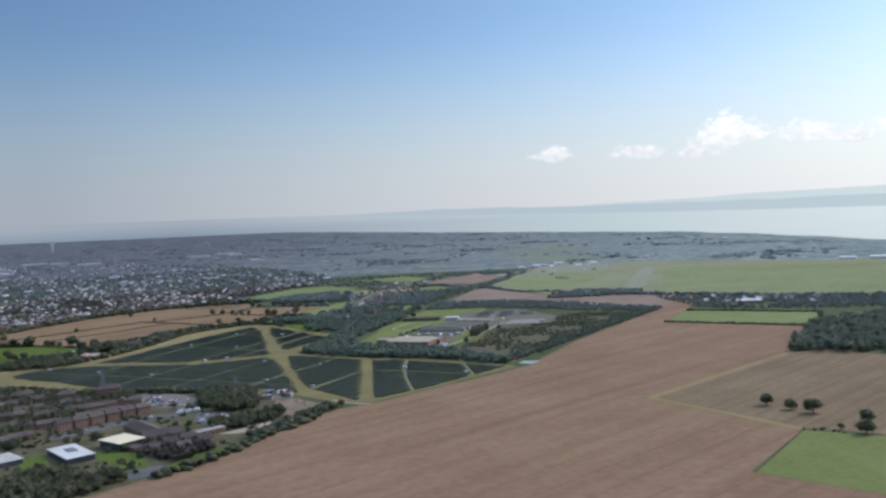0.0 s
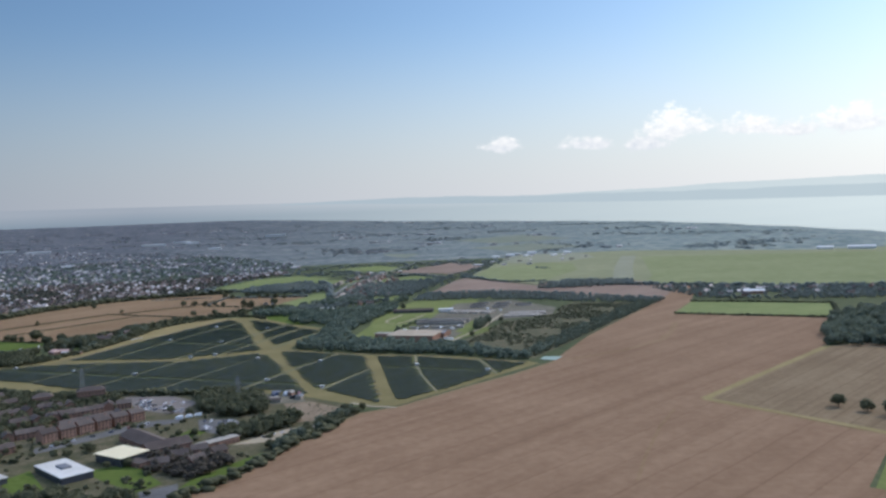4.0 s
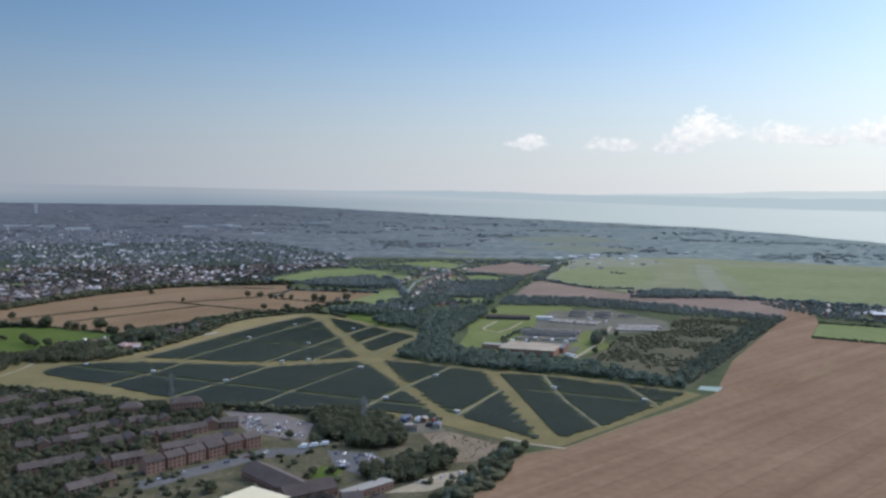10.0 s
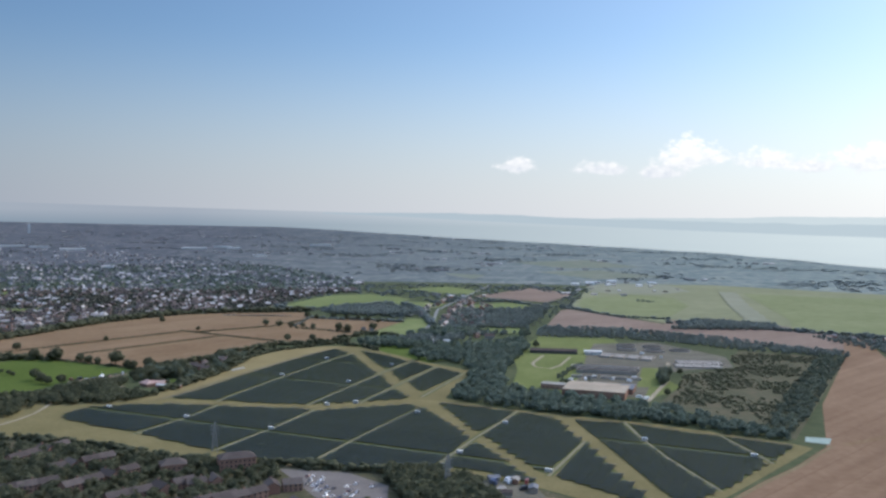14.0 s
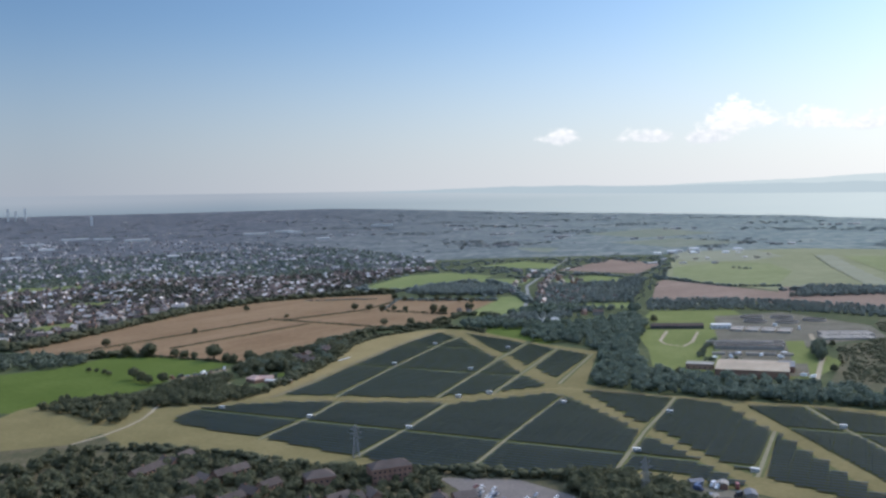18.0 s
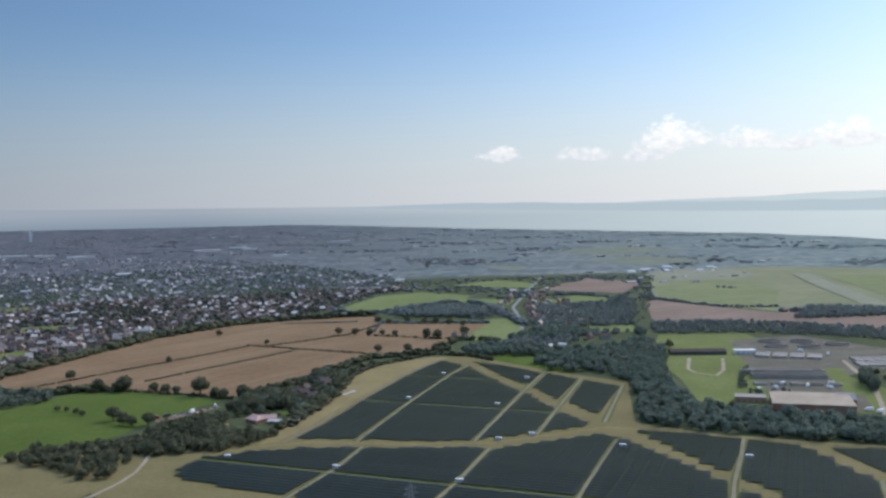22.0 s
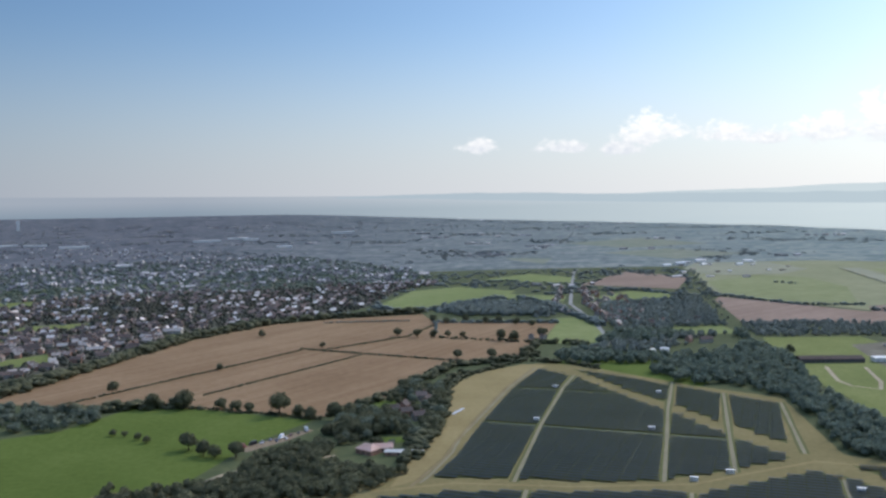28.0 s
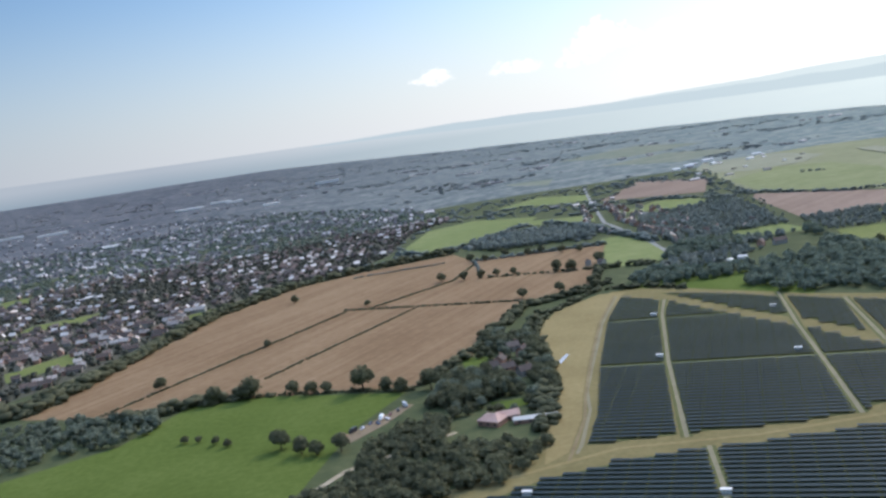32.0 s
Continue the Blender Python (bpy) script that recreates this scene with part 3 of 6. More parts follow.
F("airfield", [(43, 2095), (190, 1810), (372, 1724), (635, 1560), (900, 1500), (1700, 2100), (1500, 2560), (1066, 2560), (571, 2900), (269, 2900), (150, 2640)], M_grass_far, "wide yellow-green airfield grassland")
F("airfield_lush", [(560, 2560), (455, 1895), (405, 1740), (640, 1600), (771, 1560), (1000, 1600), (1400, 2200), (1150, 2380), (800, 2470)], M_lush, "brighter green strip of the airfield", 0.5)
F("airfield_green", [(99, 2326), (251, 2461), (334, 2382), (321, 2161), (216, 1894), (101, 1950), (60, 2100)], M_lush, "greener patch of the airfield grass", 0.5)
F("airfield_apron", [(140, 2560), (150, 2700), (228, 2880), (420, 2860), (430, 2600), (320, 2480), (190, 2470)], M_runway, "worn pale ground round the hangars", 0.6)
F("far_brown", [(-39, 1703), (10, 1990), (34, 2040), (187, 1790), (216, 1860), (330, 1900), (473, 1690), (386, 1470), (275, 1530), (165, 1600), (97, 1690)], M_stubble_far, "brown harvested field before the airfield", 0.2)
F("far_brown_b", [(-172, 2330), (-9, 2645), (98, 2460), (0, 2195)], M_stubble_far, "far brown field beside the road", 0.2)
F("left_stubble", [(-900, 1290), (-821, 1252), (-683, 1238), (-560, 1200), (-500, 1290), (-482, 1366), (-447, 1448), (-371, 1480), (-345, 1560), (-297, 1744), (-480, 1790), (-500, 1880), (-646, 1840), (-735, 1785), (-811, 1640), (-849, 1484), (-877, 1366)], M_stubble_b, "pale brown harvested field crossed by dark hedges")
F("left_pasture", [(-860, 1120), (-775, 1168), (-744, 1245), (-690, 1241), (-572, 1188), (-606, 1123), (-630, 1030), (-660, 960), (-900, 1000)], M_grass, "vivid green pasture with small trees")
F("left_mid_green", [(-1250, 1480), (-1060, 1700), (-1130, 1760), (-1330, 1560)], M_dull, "green park between the houses")
F("town_green", [(-589, 1988), (-529, 2268), (-435, 2336), (-320, 2223), (-356, 2112), (-457, 1969), (-532, 1911)], M_far_green, "light green meadow below the town")
F("road_green", [(-292, 1800), (-236, 1799), (-256, 1556), (-342, 1554), (-299, 1740)], M_far_green, "small green field beside the road")
F("strip_green", [(-205, 2062), (-104, 2171), (10, 2105), (-26, 1989)], M_far_green, "narrow green field among hedges")
F("wood_clearing", [(-157, 1675), (-75, 1680), (-74, 1604), (-160, 1612)], M_far_green, "small green field between woods", 0.2)
F("mid_green", [(-372, 2514), (-252, 2636), (-154, 2510), (-185, 2380), (-326, 2463)], M_far_green, "green field at the edge of the woods")
F("mid_green_b", [(-491, 2233), (-419, 2224), (-234, 2105), (-251, 2018), (-330, 2080)], M_far_green, "long narrow green field")
F("far_heath", [(-284, 3320), (-134, 3233), (-178, 2996), (-262, 3188)], M_heath, "pale far field")
F("far_heath_b", [(60, 3500), (330, 3700), (500, 3300), (230, 3100)], M_heath, "pale heathland before the coast")
F("far_heath_c", [(0, 4300), (420, 4700), (560, 4000), (200, 3800)], M_heath, "pale heathland before the coast")
F("cottage_ground", [(-570, 1000), (-600, 1100), (-560, 1200), (-500, 1290), (-482, 1366), (-447, 1448), (-371, 1480), (-330, 1420), (-364, 1416), (-432, 1318), (-455, 1225), (-463, 1140), (-497, 1046), (-560, 985)], M_ground, "rough grass between wood and field", 0.08)
F("apex_green", [(-330, 1440), (-225, 1425), (-150, 1400), (-225, 1280), (-364, 1420)], M_grass, "green strip behind the solar farm", 0.08)
F("farm_meadow", [(-600, 962), (-570, 985), (-500, 1030), (-471, 1138), (-460, 1260), (-420, 1374), (-362, 1424), (-320, 1412), (-225, 1290), (-165, 1235), (-190, 1062), (-141, 1022), (-59, 988), (6, 968), (111, 905), (122, 890), (45, 792), (-22, 708), (-64, 722), (-133, 778), (-238, 802), (-300, 804), (-387, 815), (-446, 842), (-505, 860), (-550, 860), (-600, 925)], M_dry, "yellow dry grass around the solar panels")
F("hay_strip", [(-497, 1012), (-487, 1062), (-472, 1123), (-461, 1158), (-457, 1277), (-459, 1312), (-428, 1375), (-377, 1421), (-352, 1412), (-404, 1304), (-437, 1188), (-456, 1114), (-465, 1072), (-482, 1024)], M_hay, "mown hay strip along the solar farm", 0.2)
F("works_grass", [(-121, 1105), (-108, 1240), (-108, 1400), (-60, 1568), (60, 1560), (60, 1260), (75, 1150), (20, 1075), (-40, 1085)], M_dull, "mown grass of the water works")
F("works_yard", [(-45, 1160), (-20, 1290), (-5, 1385), (20, 1500), (120, 1530), (190, 1390), (175, 1300), (95, 1262), (62, 1240), (40, 1160), (20, 1085), (-60, 1090)], M_yard, "grey concrete yard of the water works", 0.2)
F("works_lawn_strip", [(54, 1284), (75, 1283), (40, 1147), (23, 1148)], M_dull, "narrow mown strip beside the works halls", 0.26)
F("scrub", [(30, 1060), (119, 920), (190, 1062), (362, 1405), (227, 1454), (195, 1390), (178, 1300), (100, 1250), (70, 1150)], material("scrubland", [(0.056, 0.06, 0.034), (0.084, 0.08, 0.047), (0.13, 0.106, 0.067)], 0.03, 0.15, 0.95), "rough green and brown scrubland")
F("village_base", [(400, 1640), (520, 1640), (700, 1560), (640, 1420), (500, 1395), (440, 1440)], M_ground, "ground of a small village")

F("lane_scrub", [(-700, 880), (-700, 980), (-676, 1013), (-619, 1017), (-578, 1000), (-572, 930), (-590, 868), (-640, 850)], M_dry, "rough brown grass beside the farm lane", 0.15)

# ---------------------------------------------------------------- solar farm
TH = math.atan2(-0.358, 0.934)
U = np.array([math.cos(TH), math.sin(TH)])
V = np.array([-U[1], U[0]])
PITCH, TABLE = 5.5, 11
ROW_GAPS = [(1070.0, -9999, -318), (941.0, -9999, -250), (722.0, -9999, -100), (826.0, -60, 9999)]
# outline of each block in plan, and the steps in metres in which its slanting left and right ends are cut
BLOCKS = [
    ([(-470, 1030), (-453, 1080), (-430, 1175), (-396, 1300), (-362, 1392), (-336, 1352), (-352, 1300), (-389, 1160), (-422, 1024)], 0, 11),
    ([(-415, 1024), (-382, 1160), (-345, 1300), (-329, 1343), (-309, 1282), (-285, 1214), (-279, 1198), (-304.5, 1100), (-328.5, 1014), (-366, 1015)], 11, 11),
    ([(-321, 1018), (-297.5, 1100), (-273, 1190), (-262, 1150), (-252.5, 1118), (-277, 1033), (-292, 1026)], 11, 11),
    ([(-269, 1038), (-248, 1110), (-228, 1057), (-245, 1047)], 11, 11),
    ([(-328, 1386), (-316, 1360), (-293, 1282), (-270, 1224), (-250, 1295), (-274, 1330)], 11, 0),
    ([(-242, 1292), (-263, 1216), (-245, 1157), (-214, 1254)], 11, 0),
    ([(-207, 1249), (-236, 1144), (-217, 1090), (-177, 1212)], 11, 0),
    ([(-540, 945), (-529, 980), (-500, 994), (-461, 1000), (-441, 1001), (-416, 997), (-428, 945), (-450, 887), (-492, 908), (-530, 928)], 11, 11),
    ([(-409, 996), (-420.5, 945), (-442.5, 884), (-406, 860), (-366.5, 838), (-340.5, 911), (-318, 988), (-333, 994)], 11, 11),
    ([(-310.5, 985), (-333.5, 911), (-359.5, 836), (-334, 822), (-286, 803), (-259, 890), (-217, 1010), (-221, 1027), (-257, 1013), (-285, 1000)], 11, 11),
    ([(-212, 1012), (-253, 890), (-280, 803), (-235, 797), (-191, 802), (-163, 897), (-185, 954), (-213, 1022)], 11, 11),
    ([(-157, 886), (-183, 806), (-152, 798), (-122, 773), (-113, 774), (-143, 850)], 11, 11),
    ([(-196, 1038), (-168, 950), (-155, 918), (-136, 962), (-121, 1004), (-137, 1011)], 11, 11),
    ([(-115, 1001), (-130, 962), (-150, 905), (-128, 847), (-109, 799), (-105, 800), (-69, 893), (-82, 975), (-100, 993)], 11, 11),
    ([(-61, 897), (-98, 789), (-73, 763), (-40, 726), (-38, 731), (-46, 769), (-65, 890)], 0, 11),
    ([(-66, 972), (-50, 888), (-29, 767), (-22, 736), (-15, 735), (10, 766), (-8, 844), (-17.5, 904), (-23, 966)], 0, 5),
    ([(-16, 964), (-11.5, 904), (-2, 844), (15.5, 766), (66, 836), (67, 860), (53, 923), (20, 940)], 0, 5),
    ([(60, 922), (73, 860), (75, 846), (109, 896)], 0, 5),
]


def row_mesh(shift, n):
    """A row of solar tables on posts, n metres long along x, with gaps between tables at even steps; they lean to the south (+y)."""
    bm = bmesh.new()
    x, end = 0.0, TABLE - shift
    while x < n - 0.1:
        L = min(end, n) - x
        if L > 0.8:
            cx = x + L / 2
            m = pose(cx, 0, 1.2, -7, 0, 0) @ Matrix.Diagonal((L - 0.45, 4.1, 0.1, 1))
            bmesh.ops.create_cube(bm, size=1.0, matrix=m)
            for px in (-0.32 * L, 0.32 * L):
                box(bm, cx + px, -0.5, 0.6, 0.16, 0.16, 1.3)
        x, end = end, end + TABLE
    bm.normal_update()
    for fc in bm.faces:
        fc.material_index = 0 if fc.normal.z > 0.5 else 1
    me = bpy.data.meshes.new("solar_table")
    bm.to_mesh(me)
    bm.free()
    me.materials.append(M_panel)
    me.materials.append(M_back)
    return me


ROW_MESH = {}
for blk, step_l, step_r in BLOCKS:
    pts = np.array(blk, float)
    mid = pts.mean(0)
    farm = empty("solar_array", Matrix.Translation((mid[0], mid[1], 0.12)), "block of dark blue-grey solar panel rows on dry grass", "solar array", "solar panel blocks")
    out = pts - mid
    pts = mid + out * (1 + 1.3 / np.hypot(out[:, 0], out[:, 1]))[:, None]
    uv = np.column_stack([pts @ U, pts @ V])
    v = math.ceil((uv[:, 1].min() + 1.0) / PITCH) * PITCH
    while v < uv[:, 1].max() - 1.0:
        cuts = []
        for (u0, v0), (u1, v1) in zip(uv, np.roll(uv, -1, 0)):
            if (v0 > v) != (v1 > v):
                cuts.append((u0 + (u1 - u0) * (v - v0) / (v1 - v0), abs((u1 - u0) / (v1 - v0))))
        cuts.sort()
        for (ua, sa), (ub, sb) in zip(cuts[::2], cuts[1::2]):
            ua = math.ceil(ua / step_l - 0.4) * step_l if step_l and sa > 0.45 else round(ua)
            ub = math.floor(ub / step_r + 0.4) * step_r if step_r and (sb > 0.45 or (step_r == 5 and sb > 0.2 and sb < 0.45)) else round(ub)
            n = int(ub - ua)
            p = (ua + ub) / 2 * U + v * V
            if n < 4 or any(abs(v - g) < 2.6 and a < p[0] < b for g, a, b in ROW_GAPS):
                continue
            key = (int(ua) % TABLE, n)
            if key not in ROW_MESH:
                ROW_MESH[key] = row_mesh(*key)
            start = ua * U + v * V
            ob = new("solar_table", ROW_MESH[key])
            ob.parent = farm
            ob.matrix_basis = pose(start[0] - mid[0], start[1] - mid[1], 0, 0, 0, math.degrees(TH))
        v += PITCH


def ico():
    t = (1 + 5 ** 0.5) / 2
    v = np.array([(-1, t, 0), (1, t, 0), (-1, -t, 0), (1, -t, 0), (0, -1, t), (0, 1, t), (0, -1, -t), (0, 1, -t), (t, 0, -1), (t, 0, 1), (-t, 0, -1), (-t, 0, 1)], float)
    v /= np.linalg.norm(v[0])
    f = np.array([(0, 11, 5), (0, 5, 1), (0, 1, 7), (0, 7, 10), (0, 10, 11), (1, 5, 9), (5, 11, 4), (11, 10, 2), (10, 7, 6), (7, 1, 8), (3, 9, 4), (3, 4, 2), (3, 2, 6), (3, 6, 8), (3, 8, 9), (4, 9, 5), (2, 4, 11), (6, 2, 10), (8, 6, 7), (9, 8, 1)])
    return v, f


ICO_V, ICO_F = ico()


def crown(seed, n, rad=0.42, low=0.25, clump=0.17, tall=1.0):
    """Leaf clumps of a tree one metre high: uneven outline with gaps."""
    rng = np.random.default_rng(seed)
    vs, fs = [], []
    lobes = rng.uniform(0.75, 1.2, 9)
    for k in range(n):
        u = rng.uniform(-0.75, 1)
        a = rng.uniform(0, 2 * math.pi)
        w = math.sqrt(1 - u * u) * rng.uniform(0.55, 1.0) * lobes[int(a / (2 * math.pi) * 9) % 9]
        mid_z = low + (1 - low) * 0.5
        c = np.array([rad * w * math.cos(a), rad * w * math.sin(a), mid_z + (1 - low) * 0.5 * u * rng.uniform(0.72, 0.98) * tall - clump * 0.4])
        s = clump * rng.uniform(0.55, 1.2)
        v = ICO_V * rng.uniform(0.72, 1.28, (12, 1)) * s * np.array([1.1, 1.1, 0.85])
        fs.append(ICO_F + 12 * len(vs))
        vs.append(v + c)
    return np.vstack(vs), np.vstack(fs)


def trunk_mesh(seed):
    """A tapered trunk with a few limbs, for a tree one metre high."""
    rng = np.random.default_rng(seed)
    bm = bmesh.new()
    bmesh.ops.create_cone(bm, segments=7, radius1=0.035, radius2=0.016, depth=0.6, cap_ends=True, matrix=Matrix.Translation((0, 0, 0.3)))
    for k in range(5):
        a = k * 72 + rng.uniform(-20, 20)
        m = pose(0, 0, 0.3 + 0.05 * k, 0, 0, a) @ pose(0, 0, 0, 0, 48, 0) @ Matrix.Translation((0, 0, 0.14))
        bmesh.ops.create_cone(bm, segments=5, radius1=0.013, radius2=0.005, depth=0.3, cap_ends=True, matrix=m)
    me = bpy.data.meshes.new("trunk")
    bm.to_mesh(me)
    bm.free()
    me.materials.append(M_bark)
    return me


def tree(x, y, h, kind=0, label="dark green broadleaf tree standing in a field", wide=1.0, group=""):
    p, s = lay([(x, y)], 0.05)
    t = empty("tree", Matrix.LocRotScale(Vector(p[0]), Euler((0, 0, x * 1.3 + y)), Vector((h * wide * s[0], h * wide * s[0], h * s[0]))), label, "tree", group)
    tr, cr = TREES[kind % len(TREES)]
    for nm, me in (("trunk", tr), ("crown", cr)):
        o = new(nm, me)
        o.parent = t
    return t




def raw_mesh(name, vf, mat):
    me = bpy.data.meshes.new(name)
    me.from_pydata([tuple(map(float, q)) for q in vf[0]], [], [tuple(map(int, q)) for q in vf[1]])
    me.materials.append(mat)
    return me


def leafy(seed, n, leaf=0.1, lobes=6, low=0.12):
    """A crown one metre high: a few rounded limbs of foliage, covered with many small tufts of leaves at all angles."""
    rng = np.random.default_rng(seed)
    cs = [(0.0, 0.0, 0.62, 0.34)]
    for k in range(lobes):
        a = 6.283 * k / lobes + rng.uniform(-0.4, 0.4)
        d, r = rng.uniform(0.16, 0.3), rng.uniform(0.17, 0.28)
        cs.append((d * math.cos(a), d * math.sin(a), rng.uniform(low + r * 0.8, 0.8 - r * 0.5), r))
    cs = np.array(cs)
    vs, fs, m = [], [], 0
    for c in cs:
        vs.append(ICO_V * rng.uniform(0.8, 1.05, (12, 1)) * c[3] * 0.9 + c[:3])
        fs.append(ICO_F + m)
        m += 12
    pick = rng.choice(len(cs), n, p=cs[:, 3] ** 2 / (cs[:, 3] ** 2).sum())
    d = rng.normal(0, 1, (n, 3)) + (0, 0, 0.45)
    d /= np.linalg.norm(d, axis=1)[:, None]
    pos = cs[pick, :3] + d * (cs[pick, 3] * rng.uniform(0.86, 1.14, n))[:, None]
    nrm = d + rng.normal(0, 0.45, (n, 3))
    nrm /= np.linalg.norm(nrm, axis=1)[:, None]
    side = np.cross(nrm, rng.normal(0, 1, (n, 3)))
    side /= np.linalg.norm(side, axis=1)[:, None]
    up = np.cross(nrm, side)
    sz = leaf * rng.uniform(0.5, 1.25, (n, 1))
    quad = np.stack([pos - side * sz, pos - up * sz * 0.8, pos + side * sz * 0.9, pos + up * sz], 1).reshape(-1, 3)
    base = m + 4 * np.arange(n)[:, None]
    fs += [base + np.array([0, 1, 2]), base + np.array([0, 2, 3])]
    vs.append(quad)
    v = np.vstack(vs)
    v[:, 2] = np.maximum(v[:, 2], 0.0)
    return v, np.vstack(fs)


TREES = [(trunk_mesh(k), raw_mesh("crown", leafy(20 + k, 460, 0.07, 8, 0.2), M_leaf_b)) for k in range(6)]
LOW = [leafy(60 + k, 120, 0.13) for k in range(9)]
BUSH = [crown(90 + k, 7, rad=0.48, low=0.0, clump=0.34) for k in range(6)]
MINI = [crown(80 + k, 3, rad=0.4, low=0.0, clump=0.42) for k in range(7)]


def wood(name, pts, hmin, hmax, mat, label, seed=1, protos=LOW, wide=(0.9, 1.4), category="wood"):
    """Many trees grown together, as one mass."""
    rng = np.random.default_rng(seed)
    p, s = lay(pts)
    vs, fs, n = [], [], 0
    for q, sc in zip(p, s):
        v, f = protos[rng.integers(len(protos))]
        h = rng.uniform(hmin, hmax) * sc
        a = rng.uniform(0, 6.28)
        w = rng.uniform(*wide) * h
        x = (v[:, 0] * math.cos(a) - v[:, 1] * math.sin(a)) * w
        y = (v[:, 0] * math.sin(a) + v[:, 1] * math.cos(a)) * w
        vs.append(np.column_stack([x + q[0], y + q[1], v[:, 2] * h + q[2]]))
        fs.append(f + n)
        n += len(v)
    if not vs:
        return None
    return tagged(link_mesh(name, np.vstack(vs), np.vstack(fs), mat), label, category, "", "stuff")


def along(line, gap, rng, side=0.0):
    out = []
    for (x0, y0), (x1, y1) in zip(line, line[1:]):
        n = max(1, int(math.hypot(x1 - x0, y1 - y0) / gap))
        for k in range(n):
            t = (k + rng.uniform(0, 0.8)) / n
            out.append((x0 + (x1 - x0) * t + rng.normal(0, side), y0 + (y1 - y0) * t + rng.normal(0, side)))
    return np.array(out)


def grove(pts, hmin, hmax, label, seed, group, wide=(0.95, 1.35)):
    """Trees that stand close together, each on its own trunk."""
    rng = np.random.default_rng(seed)
    for x, y in pts:
        h = rng.uniform(hmin, hmax)
        w = h * rng.uniform(*wide)
        t = empty("tree", Matrix.LocRotScale(Vector((x, y, 0.05)), Euler((0, 0, rng.uniform(0, 6.28))), Vector((w, w, h))), label, "tree", group)
        k = rng.integers(len(GROVE))
        for nm, me in (("trunk", TREES[k % 6][0]), ("crown", GROVE[k])):
            o = new(nm, me)
            o.parent = t


GROVE = [raw_mesh("crown", leafy(140 + k, 420, 0.075, 8), (M_leaf, M_leaf_b, M_leaf_b)[k % 3]) for k in range(9)]
SINGLE = ("farmhouse_wood_north", "cottage_wood", "gate_wood")
RNG = np.random.default_rng(11)
WOODS = [
    ("belt_wood", [(-150, 1400), (-85, 1416), (-125, 1240), (-128, 1126), (-95, 1095), (15, 1045), (115, 930), (112, 905), (6, 970), (-59, 990), (-141, 1024), (-185, 1060), (-160, 1225), (-190, 1300)], 9, 6, 10.5), ("apex_wood", [(-340, 1440), (-300, 1500), (-265, 1462), (-225, 1440), (-170, 1450), (-100, 1500), (-66, 1626), (-140, 1590), (-200, 1545), (-282, 1541), (-240, 1620), (-90, 1640), (-85, 1416), (-150, 1395), (-190, 1300), (-225, 1290), (-255, 1350), (-225, 1410), (-318, 1412)], 11, 7, 12),
    ("road_wood", [(-198, 1959), (-5, 2047), (-76, 1651), (-151, 1648), (-230, 1670)], 10, 5, 9),
    ("works_belt", [(-44, 1705), (97, 1690), (208, 1615), (386, 1450), (362, 1405), (227, 1460), (165, 1511), (63, 1565), (-65, 1569)], 9, 4, 7),
    ("airfield_copse", [(178, 1700), (350, 1715), (400, 1790), (300, 1850), (255, 1850)], 9, 5, 9),
    ("strip_wood", [(8, 2060), (150, 2640), (162, 2632), (14, 1980), (-55, 1701), (-75, 1701)], 17, 3, 5.5),
    ("pasture_belt", [(-935, 1262), (-843, 1250), (-771, 1231), (-745, 1200), (-775, 1170), (-825, 1165), (-850, 1115), (-930, 1080)], 10.5, 5, 10),
    ("farmhouse_wood", [(-600, 1062), (-590, 1092), (-558, 1120), (-545, 1105), (-548, 1060), (-500, 1048), (-488, 1040), (-500, 1015), (-525, 995), (-570, 985), (-610, 1000)], 6.6, 5, 9),
    ("farmhouse_wood_north", [(-556, 1140), (-535, 1200), (-512, 1200), (-500, 1180), (-505, 1140), (-530, 1130)], 6.5, 7, 13), ("cottage_wood", [(-484, 1150), (-468, 1150), (-462, 1290), (-506, 1320), (-498, 1265), (-474, 1262), (-472, 1210)], 6.5, 6, 11),
    ("village_wood", [(449, 934), (519, 1106), (600, 1200), (900, 1300), (800, 900), (560, 900)], 13, 9, 14),
    ("village_trees", [(400, 1640), (520, 1640), (760, 1540), (1000, 1480), (900, 1330), (640, 1350), (500, 1395), (440, 1440)], 11, 4, 7.5),
    ("lane_trees", [(-680, 975), (-676, 1015), (-639, 1010), (-612, 1026), (-584, 1000), (-580, 930), (-600, 925), (-617, 945)], 8, 5, 9),
    ("clearing_wood", [(-300, 1500), (-262, 1545), (-150, 1560), (-90, 1600), (-90, 1650), (-230, 1660), (-200, 1560), (-165, 1520), (-240, 1470)], 10, 5, 9),
    ("scrub_edge_wood", [(119, 925), (190, 1066), (362, 1408), (330, 1416), (160, 1078), (100, 952)], 8, 3.5, 7),
    ("coppice", [(-477, 1944), (-415, 2020), (-340, 2002), (-273, 1904), (-300, 1812), (-447, 1850)], 11, 7, 12),
]
MID = ("clearing_wood", "road_wood", "works_belt", "airfield_copse", "strip_wood", "village_trees", "coppice")
